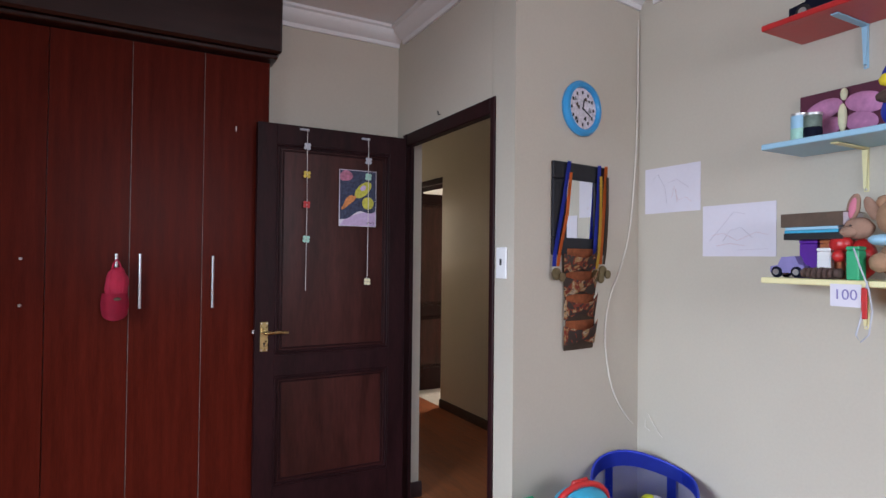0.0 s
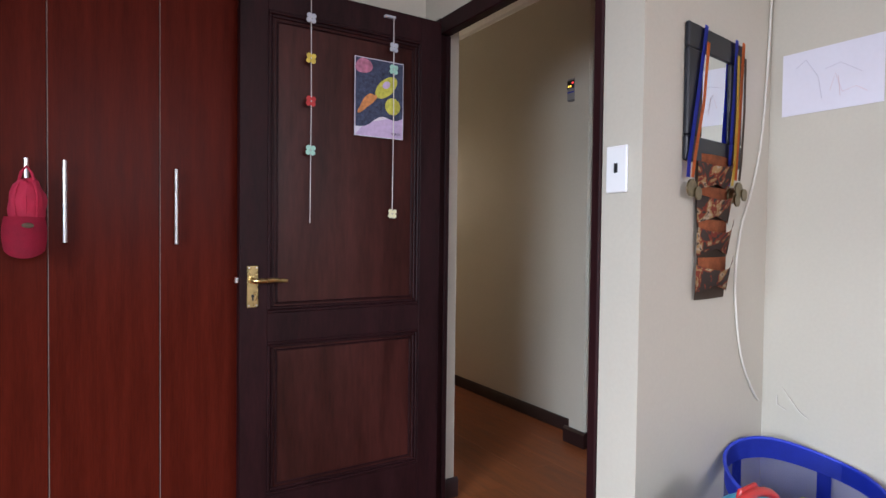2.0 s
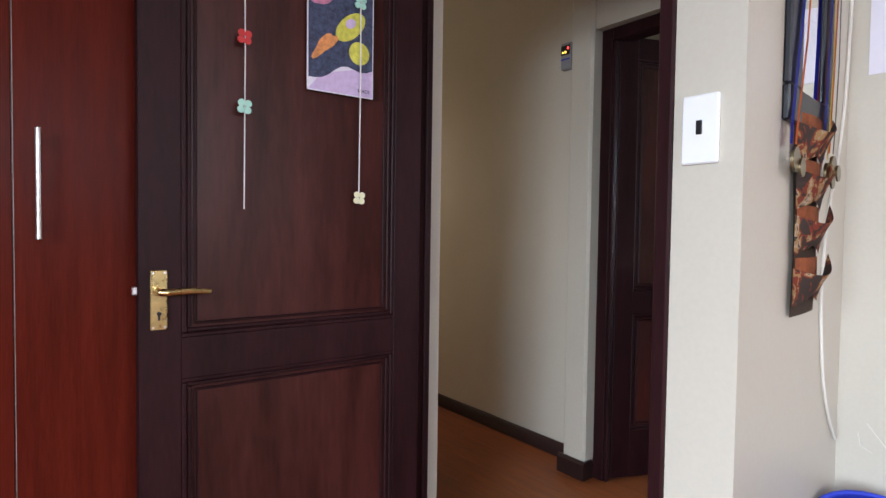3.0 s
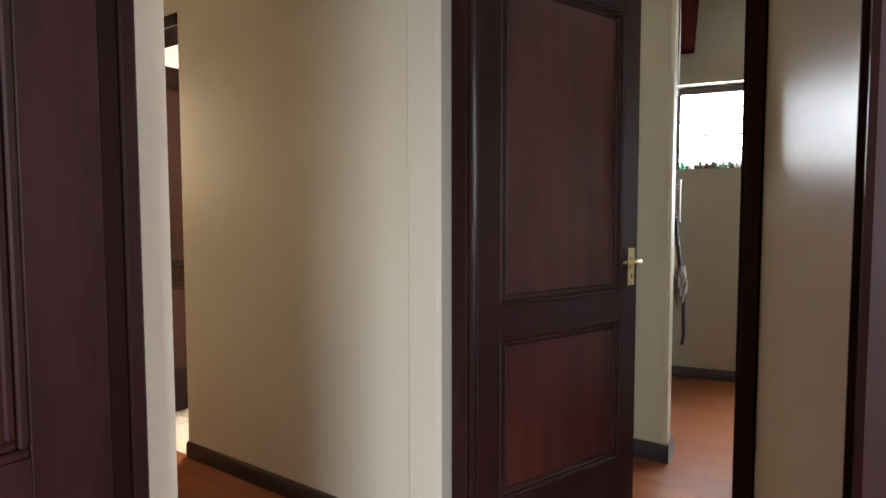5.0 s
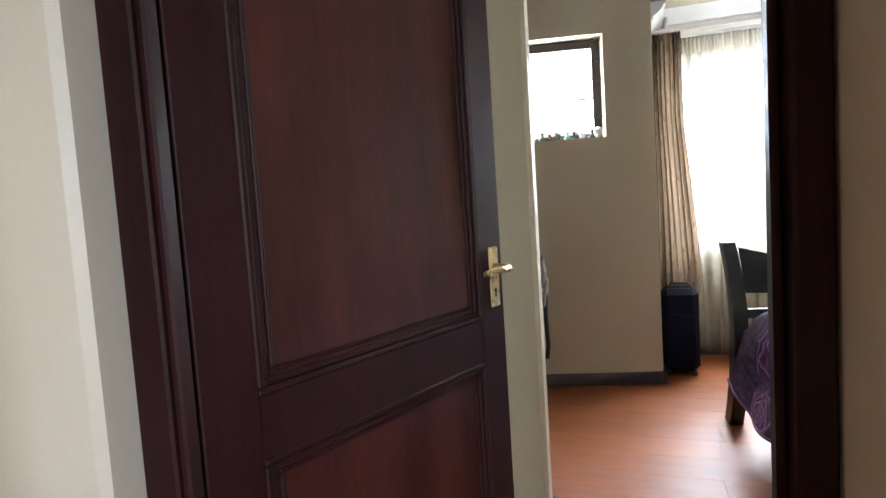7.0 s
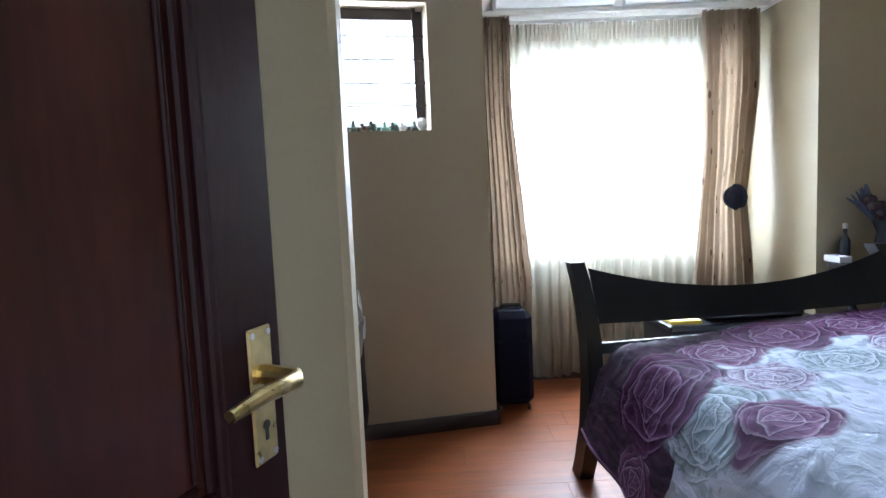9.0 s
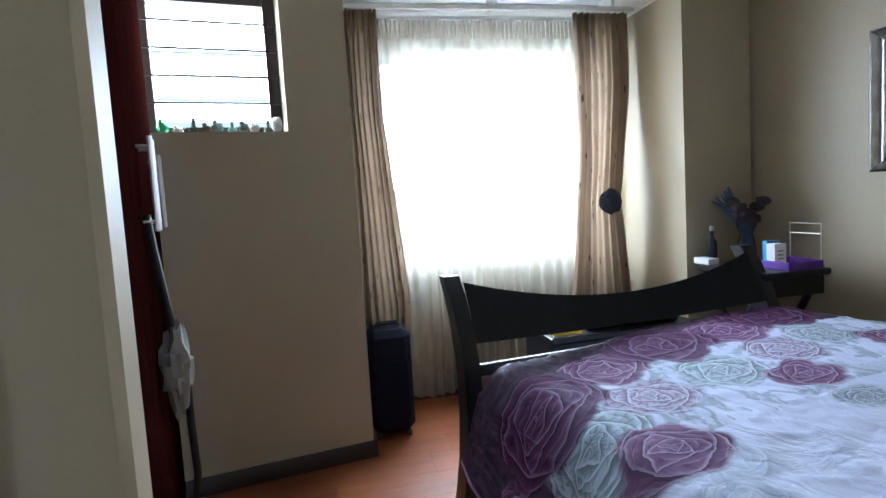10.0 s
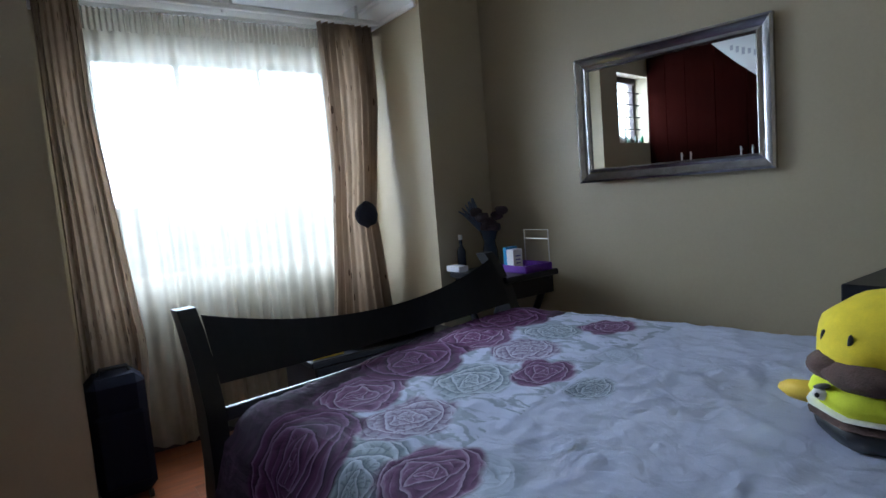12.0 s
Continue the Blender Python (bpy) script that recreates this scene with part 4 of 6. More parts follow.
def spread_at(u, v):
    """A point of the bedspread from unfolded metres: u along the bed, v across from the lower edge of the far side."""
    x, over = 2.91 + min(u, LX), max(0.0, u - LX)
    across = min(1.0, max(0.0, (DROP + WY - v) / WY))
    swell = min(1.0, max(0.0, across / 0.75))
    z = 0.598 + 0.060 * swell * swell * (3 - 2 * swell) + 0.03 * across * (LX - min(u, LX)) / LX
    r = 0.06 if v < DROP + WY / 2 else 0.10
    if v < DROP:
        y, zz = YA - 0.012, z - r - (DROP - v)
    elif v > DROP + WY:
        fall = v - DROP - WY
        y, zz = YB + 0.012 + 0.28 * fall, z - r - fall * 0.86
    else:
        y, zz = YA + (v - DROP), z
    edge = min(max(v - DROP, 0.0), max(DROP + WY - v, 0.0))
    if DROP <= v <= DROP + WY and edge < r:
        zz -= r - math.sqrt(max(0, r * r - (r - edge) ** 2))
    if u > LX - r and zz > 0.5:
        zz -= max(0.0, u - LX + 0.05) * 0.35
    w = 0.006 * noise.noise(Vector((x * 2.5, v * 3.1, 1))) + 0.003 * noise.noise(Vector((x * 9, v * 7, 5)))
    w += 0.004 * max(0, 0.35 - abs(noise.noise(Vector((x * 3 + v * 7, v * 2.2 - x * 3.5, 8))))) / 0.35 * (0.4 + 0.6 * min(1, max(0, 1.75 - u)))
    w += 0.0045 * max(0, 0.22 - abs(noise.noise(Vector((x * 6 - v * 13, v * 5 + x * 9, 21))))) / 0.22
    w += 0.003 * noise.noise(Vector((x * 24, v * 20, 4)))
    side = v < DROP or v > DROP + WY
    fold = 0.009 * math.sin(x * 17 + 2 * math.sin(x * 3)) * min(1, abs(zz - z) / 0.15) if side else 0
    sgn = -1 if v < DROP else 1
    return Vector((x, y + (sgn * (0.012 + fold) if side else 0) + w * 0.3, zz + w))


def spread_f(s, t):
    u, v = s * LX, t * (WY + 2 * DROP)
    if v > DROP + WY:
        lim = DROP * (1.0 - 0.18 * max(0, (u - 1.6) / 0.42))
        v = DROP + WY + (v - DROP - WY) / DROP * lim
    return spread_at(u, v)


cover = thing("bedspread", PIVOT, "white and plum rose-printed bedspread, slightly rumpled, on the bed", "bedspread", turn=7)
ORIGIN[cover] = PIVOT
part("cloth", sheet(spread_f, 190, 190, lambda s, t: (s * LX, t * (WY + 2 * DROP)), 0.004), ROSES, cover)
for tt in (0.0, 1.0):
    part("hem", tube([spread_f(k / 90, tt) for k in range(91)], 0.006, 8), mat("plum_hem", (0.10, 0.028, 0.085), 0.85, var=0.2, fine=200) if tt == 0.0 else bpy.data.materials["plum_hem"], cover, "stitched plum hem")

# ---- bedroom: things on and round the door ----


def disc(c, r, axis, t=0.002, n=18, bm=None):
    return lathe([(r, -t / 2), (r, t / 2)], c, n, bm, axis)


def clover(bm, x, y, z, r):
    """Four round petals and a stalk."""
    for k in range(4):
        a = math.tau * k / 4 + 0.7
        disc((x + r * 0.60 * math.cos(a), y, z + r * 0.60 * math.sin(a)), r * 0.46, "y", 0.003, 12, bm)
    return bm


def garland(x, y, top, bottom, leaves):
    g = thing("clover_garland", (x, y, bottom), "hanging cord of small glitter clovers on the door", "garland", "clover garlands")
    part("cord", tube([(x, y, top), (x + 0.002, y - 0.001, (top + bottom) / 2), (x, y, bottom)], 0.0032, 8, None, 0.4), THREAD, g)
    part("hook_tag", box((x - 0.035, y + 0.004, top - 0.006), (x + 0.012, y + 0.019, top + 0.004), 0.002), PGREY, g)
    for z, m in leaves:
        part("clover", clover(bmesh.new(), x, y - 0.003, z, 0.020), m, g)
    return g


garland(0.985, 2.925, 2.012, 1.195, ((1.925, PGREY), (1.782, PYEL), (1.630, RED), (1.455, AQUA)))
garland(1.315, 2.925, 2.0, 1.22, ((1.880, PGREY), (1.795, AQUA), (1.237, IVORY)))

po = thing("space_drawing", (1.265, 2.941, 1.53), "coloured space drawing with a flying saucer taped to the door", "drawing")
part("paper", box((1.160, 2.940, 1.530), (1.367, 2.9415, 1.828)), PAPER, po)


def blob(c, rx, rz, tilt=0.0, n=22, y=2.9395, wob=0.0):
    pts = []
    for k in range(n):
        a = math.tau * k / n
        q = 1 + wob * math.sin(3 * a + c[0] * 50)
        u, v = rx * q * math.cos(a), rz * q * math.sin(a)
        pts.append((c[0] + u * math.cos(tilt) - v * math.sin(tilt), c[1] + u * math.sin(tilt) + v * math.cos(tilt)))
    return slab(pts, (0, y, 0), (1, 0, 0), (0, 0, 1), 0.0006)


SPACE = mat("dark_blue_crayon", (0.045, 0.055, 0.10), 0.9, var=0.7, scale=60, fine=200)
SKETCHP = mat("pink_crayon", (0.45, 0.16, 0.24), 0.9, var=0.3, scale=60)
SKETCHY = mat("yellow_green_crayon", (0.55, 0.52, 0.08), 0.9, var=0.25, scale=60)
SKETCHO = mat("orange_crayon", (0.62, 0.24, 0.08), 0.9, var=0.3, scale=60)
SKETCHV = mat("lilac_crayon", (0.55, 0.42, 0.62), 0.9, var=0.1, scale=60)
arc = [(1.163, 1.825), (1.364, 1.825), (1.364, 1.612)] + [(1.364 - 0.2 * k / 10, 1.612 - 0.052 * (k / 10) ** 2 - 0.01 * math.sin(k)) for k in range(1, 11)]
part("night_sky", slab(arc, (0, 2.9396, 0), (1, 0, 0), (0, 0, 1), 0.0004), SPACE, po)
part("ground", slab([(1.163, 1.533), (1.364, 1.533), (1.364, 1.61), (1.30, 1.605), (1.24, 1.59), (1.19, 1.565)], (0, 2.9398, 0), (1, 0, 0), (0, 0, 1), 0.0004), SKETCHV, po)
part("saucer", blob((1.292, 1.725), 0.058, 0.030, 0.75, y=2.9392), SKETCHY, po)
part("saucer_window", blob((1.292, 1.735), 0.018, 0.013, 0.6, y=2.9388), SKETCHV, po)
part("planet", blob((1.320, 1.655), 0.033, 0.033, 0, y=2.9390), SKETCHY, po)
part("planet", blob((1.197, 1.795), 0.036, 0.028, 0.2, y=2.9390, wob=0.06), SKETCHP, po)
part("rocket", blob((1.212, 1.660), 0.050, 0.017, 0.8, y=2.9390, wob=0.2), SKETCHO, po)


def words(name, text, m, size, material, parent, thick=0.0004):
    c = bpy.data.curves.new(name, "FONT")
    c.body, c.size, c.extrude, c.align_x, c.align_y = text, size, thick, "CENTER", "CENTER"
    c.materials.append(material)
    ob = new(name, c)
    ob.parent = parent
    ob.matrix_basis = Matrix.Translation(-ORIGIN[parent]) @ m
    return ob


words("lettering", "SPACE", pose(1.335, 2.9385, 1.548, 90, 0, 0), 0.014, BLACK, po)

cap = thing("cap", (0.145, 3.0, 1.10), "red cotton cap hung from the wardrobe handle", "cap")
cb = egg((0.154, 2.990, 1.232), (0.047, 0.046, 0.078), 24, rough=0.14)
crown = part("crown", cb, REDC, cap)
for lean in (-0.6, 0.0, 0.6):
    part("seam", tube([(0.154 + 0.0475 * math.sin(lean) * math.sin(k * math.pi / 12), 2.990 - 0.0465 * math.cos(lean) * math.sin(k * math.pi / 12), 1.232 + 0.078 * math.cos(k * math.pi / 12)) for k in range(2, 11)], 0.0016, 6), REDC, crown)


def bill(s, t):
    """The stiff peak, bowed from side to side and hanging down."""
    a = (s - 0.5) * 2.3
    w = 0.054 + 0.006 * math.sin(t * math.pi)
    return Vector((0.148 + w * math.sin(a), 2.996 - 0.052 * math.cos(a), 1.195 - (0.055 + 0.065 * math.cos(a * 0.75)) * t))


part("peak", sheet(bill, 16, 8, None, 0.004), REDC, cap, "stiff curved red cap peak")
part("strap", tube([(0.130, 2.99, 1.28), (0.140, 2.985, 1.325), (0.152, 3.0, 1.345), (0.165, 2.985, 1.325), (0.176, 2.98, 1.28)], 0.004, 10), REDC, cap)
part("badge", egg((0.158, 2.943, 1.170), (0.016, 0.004, 0.008), 10), BROWNC, cap, "brown embroidered badge")
for z in (1.345, 1.145):
    solid("cabinet_knob", lathe([(0.004, -0.014), (0.007, -0.012), (0.007, -0.004), (0.003, 0)], (-0.205, 3.053, z), 12, axis="y"), STEEL, "tiny steel knob on a wardrobe door", "knob", "tiny knobs")
solid("key", box((0.655, 3.038, 1.985), (0.660, 3.049, 2.012), 0.001), STEEL, "small steel key in a wardrobe lock", "key")

swt = thing("light_switch", (1.573, 2.025, 1.275), "white plastic light switch plate with a black rocker", "light switch")
part("plate", box((1.565, 1.996, 1.282), (1.5745, 2.070, 1.414), 0.003), GLOSSW, swt)
part("rocker", box((1.562, 2.027, 1.338), (1.566, 2.039, 1.365), 0.001), BLACK, swt, "small black rocker")
solid("wall_hook", tube([(1.575, 2.60, 2.095), (1.562, 2.60, 2.093), (1.560, 2.60, 2.110)], 0.003, 10), BLACK, "small nail hook in the wall over the door", "hook")

# ---- bedroom: the wall with the clock ----
CD, CN = Vector((0.9907, 0.1357, 0)), Vector((0.1357, -0.9907, 0))
CTURN = math.degrees(math.atan2(0.1357, 0.9907))


def on_clock_wall(name, s, z, label, category):
    """A thing in its own axes: x along the wall, -y out of it."""
    p = Vector((1.575, 1.952, 0)) + CD * s
    return thing(name, (p.x, p.y, z), label, category, turn=CTURN)


ck = on_clock_wall("wall_clock", 0.397, 2.040, "round wall clock with a bright blue plastic rim", "clock")
part("rim", lathe([(0.088, 0.0), (0.121, 0.0), (0.124, -0.014), (0.113, -0.027), (0.098, -0.028), (0.094, -0.022), (0.092, -0.006)], (0, -0.002, 0), 40, axis="y"), CYAN, ck)
part("dial", disc((0, -0.012, 0), 0.092, "y", 0.003, 40), mat("pale_printed_dial", (0.66, 0.62, 0.68), 0.5, var=0.3, scale=40, fine=80), ck)
rng = random.Random(3)
for k in range(12):
    a = math.tau * k / 12
    part("numeral_mark", box((-0.004, -0.016, -0.007), (0.004, -0.0137, 0.007), 0, Matrix.Translation((0.072 * math.sin(a), 0, 0.072 * math.cos(a)))), BLACK, ck)
for k in range(9):
    x, z = rng.uniform(-0.05, 0.05), rng.uniform(-0.05, 0.05)
    part("printed_motif", blob((x, z), rng.uniform(0.006, 0.012), rng.uniform(0.005, 0.010), rng.random() * 3, 12, -0.0145, 0.3), (BROWNC, BLACK, GREY)[k % 3], ck)
for ang, ln in ((0.15, 0.045), (2.1, 0.06)):
    part("clock_hand", box((-0.0025, -0.019, -0.008), (0.0025, -0.017, ln), 0, pose(0, 0, 0, 0, math.degrees(ang), 0)), BLACK, ck)

mr_ = on_clock_wall("framed_mirror", 0.390, 1.385, "small mirror in a black wooden frame hung with medals", "mirror")
W_, H_ = 0.180, 0.405
for a, b in (((-W_, 0), (W_, 0.075)), ((-W_, H_ - 0.075), (W_, H_)), ((-W_, 0.075), (-W_ + 0.090, H_ - 0.075)), ((W_ - 0.090, 0.075), (W_, H_ - 0.075))):
    part("frame_side", box((a[0], -0.016, a[1]), (b[0], -0.001, b[1]), 0.004), BLACKW, mr_)
part("mirror_glass", box((-W_ + 0.08, -0.010, 0.07), (W_ - 0.08, -0.006, H_ - 0.07)), MIRROR, mr_)


def ribbon(pts, w, material, parent):
    bm = bmesh.new()
    prev = None
    for x, y, z in pts:
        cur = (bm.verts.new((x - w / 2, y, z)), bm.verts.new((x + w / 2, y + 0.002, z)))
        if prev:
            bm.faces.new((prev[0], prev[1], cur[1], cur[0]))
        prev = cur
    bmesh.ops.solidify(bm, geom=bm.faces[:], thickness=0.0015)
    return part("ribbon", bm, material, parent)


for k, (x, ms, drop) in enumerate(((-0.150, (BLUER, ORANGER), 1.335), (0.105, (BLUER, YELR), 1.325), (0.150, (ORANGER, BROWNC), 1.345))):
    md = on_clock_wall("medal", 0.390 + x, drop - 0.06, "school medal on a coloured ribbon over the mirror frame", "medal")
    tagged(md, group="medals on the mirror")
    t0, b0 = 1.795 - (drop - 0.06), 0.06
    y = -0.021 - 0.002 * k
    lean = 0.055 if k == 0 else 0.0
    ribbon([(0.012 + lean, y, t0), (0.0 + lean * 0.55, y, t0 * 0.6 + b0 * 0.4), (-0.022, y, b0 + 0.05), (-0.026, y, b0)], 0.026, ms[0], md)
    ribbon([(0.018 + lean, y - 0.004, t0 - 0.05), (0.016 + lean * 0.6, y - 0.005, t0 * 0.5 + b0 * 0.5), (0.004, y - 0.004, b0 + 0.06), (-0.008, y - 0.004, b0)], 0.022, ms[1], md)
    part("medal_disc", disc((-0.018, y - 0.006, 0.028), 0.025, "y", 0.004, 22), GOLD, md)
    part("medal_rim", lathe([(0.022, -0.003), (0.026, -0.003), (0.026, 0.003), (0.022, 0.003)], (-0.018, y - 0.006, 0.028), 22, axis="y"), GOLD, md)
    part("second_disc", disc((0.012, y - 0.011, 0.014), 0.020, "y", 0.004, 20), GOLD, md)

PRINT = mat("brown_orange_printed_cloth", (0.3, 0.2, 0.1), 0.85, fine=300, bump=0.3)
nt_ = PRINT.node_tree
ns_ = nt_.nodes.new("ShaderNodeTexNoise")
ns_.inputs["Scale"].default_value, ns_.inputs["Detail"].default_value, ns_.inputs["Distortion"].default_value = 17, 4, 1.5
nt_.links.new(nt_.nodes["Texture Coordinate"].outputs["Object"], ns_.inputs[0])
rp_ = nt_.nodes.new("ShaderNodeValToRGB")
rp_.color_ramp.interpolation = "CONSTANT"
for pos_, c_ in ((0.0, (0.075, 0.05, 0.04, 1)), (0.50, (0.30, 0.055, 0.03, 1)), (0.56, (0.50, 0.30, 0.13, 1)), (0.62, (0.62, 0.46, 0.32, 1)), (0.66, (0.11, 0.07, 0.05, 1))):
    e_ = rp_.color_ramp.elements.new(pos_) if pos_ else rp_.color_ramp.elements[0]
    e_.color = c_
nt_.links.new(ns_.outputs[0], rp_.inputs[0])
nt_.links.new(rp_.outputs[0], nt_.nodes["Principled BSDF"].inputs["Base Color"])
pc = on_clock_wall("hanging_organiser", 0.388, 0.968, "hanging cloth organiser with sagging printed pockets", "organiser")
part("backing", sheet(lambda s, t: Vector((-0.10 + 0.195 * s + 0.012 * math.sin(t * 5), -0.008 - 0.004 * math.sin(s * 3.1), 0.43 * t)), 8, 16, None, 0.006), BROWNC, pc)
for k, (z0, m_) in enumerate(((0.02, PRINT), (0.135, PRINT), (0.235, PRINT), (0.335, PRINT))):
    def fp(s, t, z0=z0):
        sag = 0.034 * math.sin(math.pi * s) * (0.35 + 0.65 * t) + 0.02 * s * t
        return Vector((-0.104 + 0.204 * s, -0.014 - sag, z0 + 0.088 * t + 0.022 * (1 - abs(2 * s - 1)) * (1 - t) - 0.03 * t * math.sin(math.pi * s) + 0.03 * t * s))
    pk = part("pocket", sheet(fp, 14, 7, None, 0.003), m_, pc)
    part("pocket_lining", sheet(lambda s, t, z0=z0: Vector((-0.094 + 0.184 * s, -0.015 - 0.01 * math.sin(math.pi * s), z0 + 0.06 + 0.05 * t)), 8, 3, None, 0.002), ORANGEC, pk, "orange lining cloth")

cbp = [(2.385, 2.55), (2.384, 2.2), (2.375, 1.92), (2.335, 1.525), (2.27, 1.345), (2.165, 1.18), (2.135, 0.995), (2.19, 0.757), (2.30, 0.62), (2.375, 0.56)]
cpts = []
for (xa, za), (xb, zb) in zip(cbp, cbp[1:]):
    for k in range(4):
        cpts.append((xa + (xb - xa) * k / 4, za + (zb - za) * k / 4))
for _ in range(3):
    cpts = [cpts[0]] + [tuple((a + 2 * b + c) / 4 for a, b, c in zip(*t)) for t in zip(cpts, cpts[1:], cpts[2:])] + [cpts[-1]]
solid("wall_cable", tube([(x, 1.952 + (x - 1.575) * 0.137 - 0.006, z) for x, z in cpts], 0.0038, 10), CABLE, "white cable hanging loosely down the wall corner", "cable")
solid("loose_wire", tube([(2.394, 1.99, 0.63), (2.385, 1.96, 0.60), (2.390, 1.93, 0.56), (2.385, 1.90, 0.545)], 0.0016, 8), CABLE, "short loose pale wire end from the wall", "wire", "loose wires")
solid("loose_wire", tube([(2.394, 2.01, 0.60), (2.38, 2.0, 0.57), (2.388, 1.975, 0.555)], 0.0016, 8), CABLE, "short loose pale wire end from the wall", "wire", "loose wires")

# ---- bedroom: drawings, shelves and what stands on them ----


def pencil_paper(name, y0, y1, z0, z1, tilt, strokes, label):
    d = thing(name, (2.398, (y0 + y1) / 2, z0), label, "drawing", "pencil drawings")
    pts = [(-y0, z0 + tilt), (-y1, z0), (-y1, z1), (-y0, z1 + tilt)]
    part("paper", slab([(-a, b) for a, b in pts], (2.3985, 0, 0), (0, 1, 0), (0, 0, 1), -0.0015), PAPER, d)
    for pp, m_ in strokes:
        part("pencil_line", tube([(2.3962, y0 + (y1 - y0) * u, z0 + (z1 - z0) * v) for u, v in pp], 0.0009, 6), m_, d)
    return d


s1 = [([(0.15, 0.75), (0.25, 0.85), (0.38, 0.55), (0.42, 0.2)], PENCIL), ([(0.45, 0.65), (0.6, 0.7), (0.8, 0.5)], PENCIL), ([(0.5, 0.3), (0.55, 0.55), (0.62, 0.25), (0.75, 0.3), (0.85, 0.2)], REDPEN), ([(0.58, 0.5), (0.6, 0.2)], REDPEN)]
pencil_paper("pencil_drawing", 2.02, 1.712, 1.588, 1.803, -0.0, s1, "white sheet with a faint pencil drawing on the wall")
s2 = [([(0.1, 0.3), (0.3, 0.6), (0.45, 0.85), (0.6, 0.8)], PENCIL), ([(0.12, 0.4), (0.3, 0.45), (0.5, 0.3), (0.75, 0.45), (0.9, 0.4)], REDPEN), ([(0.3, 0.3), (0.4, 0.5), (0.55, 0.55), (0.7, 0.35)], PENCIL), ([(0.5, 0.12), (0.9, 0.14)], PENCIL), ([(0.2, 0.2), (0.4, 0.25), (0.6, 0.2)], REDPEN)]
pencil_paper("pencil_drawing", 1.700, 1.375, 1.385, 1.602, 0.0, s2, "white sheet with a pencil dinosaur drawing on the wall")


def shelf(z, material, bracket, label):
    s = thing("wall_shelf", (2.28, 0.6, z), label, "shelf", "wall shelves")
    part("shelf_board", box((2.15, 0.1, z), (2.399, 1.28, z + 0.02), 0.003), material, s)
    for y in (1.065, 0.35):
        b = part("bracket", box((2.396, y - 0.008, z - 0.15), (2.3995, y + 0.008, z), 0.001), bracket, s)
        part("bracket_arm", box((2.20, y - 0.012, z - 0.006), (2.395, y + 0.012, z - 0.001), 0.001), bracket, b)
        part("bracket_web", slab([(-0.009, 0), (0.009, 0), (0.004, -0.13), (-0.004, -0.13)], (2.3945, y, z - 0.008), (0, 1, 0), (0, 0, 1), -0.010), bracket, b)
        part("screw_head", egg((2.3935, y, z - 0.142), (0.002, 0.004, 0.004), 8), STEEL, b)
    return s


shelf(2.175, RED, LBLUE, "red painted wall shelf on blue brackets")
shelf(1.755, LBLUE, LYEL, "pale blue wall shelf on yellow brackets")
shelf(1.290, LYEL, LYEL, "pale yellow wall shelf crowded with toys")


def toy_car(x, y, z, l, h, w, paint, wheel, label):
    c = thing("toy_car", (x, y, z), label, "toy car")
    prof = [(-0.5, 0.22), (0.5, 0.22), (0.5, 0.52), (0.28, 0.58), (0.16, 0.95), (-0.24, 1.0), (-0.36, 0.62), (-0.5, 0.55)]
    part("body", slab([(u * l, v * h) for u, v in prof], (x - w / 2, y, z), (0, 1, 0), (0, 0, 1), w), paint, c)
    for u in (-0.3, 0.3):
        for sx in (-w / 2 - 0.004, w / 2 - 0.008):
            wh_ = part("wheel", lathe([(h * 0.2, 0), (h * 0.26, 0.003), (h * 0.26, 0.009), (h * 0.2, 0.012)], (x + sx, y + u * l, z + h * 0.26), 16, axis="x"), wheel, c)
            part("hub", disc((x + sx - 0.001, y + u * l, z + h * 0.26), h * 0.14, "x", 0.003, 12), STEEL, wh_)
    return c


toy_car(2.27, 1.10, 2.195, 0.24, 0.10, 0.11, NAVY, BLACK, "dark blue model car on the red shelf")
toy_car(2.24, 1.225, 1.310, 0.115, 0.075, 0.06, LILAC, NAVY, "lilac wooden toy car on the yellow shelf")

bp = thing("butterfly_picture", (2.37, 1.12, 1.775), "maroon card with a pink cloth butterfly leaning on the wall", "picture")
part("card", box((2.372, 0.97, 1.775), (2.380, 1.272, 1.972), 0.003), MAROON, bp)
for sgn in (-1, 1):
    for (cy, cz, ry, rz) in ((0.068, 1.905, 0.066, 0.036), (0.055, 1.842, 0.052, 0.034)):
        part("wing", egg((2.366, 1.120 + sgn * cy, cz), (0.007, ry, rz), 14, m=pose(0, 0, 0, -sgn * 14, 0, 0)), WINGS, bp, "pink and lilac cloth wing")
part("body", egg((2.358, 1.12, 1.865), (0.011, 0.015, 0.05), 12), IVORY, bp)
part("head", egg((2.358, 1.115, 1.945), (0.010, 0.012, 0.022), 10), IVORY, bp)
for y, h, m_ in ((1.208, 0.105, LBLUE), (1.165, 0.098, STONE)):
    tn = thing("tin", (2.26, y, 1.775), "small printed tin standing on the blue shelf", "tin", "tins")
    part("can", lathe([(0.026, 0), (0.028, 0.002), (0.028, h - 0.002), (0.025, h)], (2.26, y, 1.775), 22), m_, tn)
    part("printed_band", lathe([(0.0284, 0.012), (0.0286, 0.014), (0.0286, h * 0.5), (0.0284, h * 0.52)], (2.26, y, 1.775), 22), AQUA if m_ is LBLUE else NAVY, tn)
    part("lid", lathe([(0.029, h - 0.006), (0.029, h + 0.002), (0.02, h + 0.004)], (2.26, y, 1.775), 22), STEEL, tn)


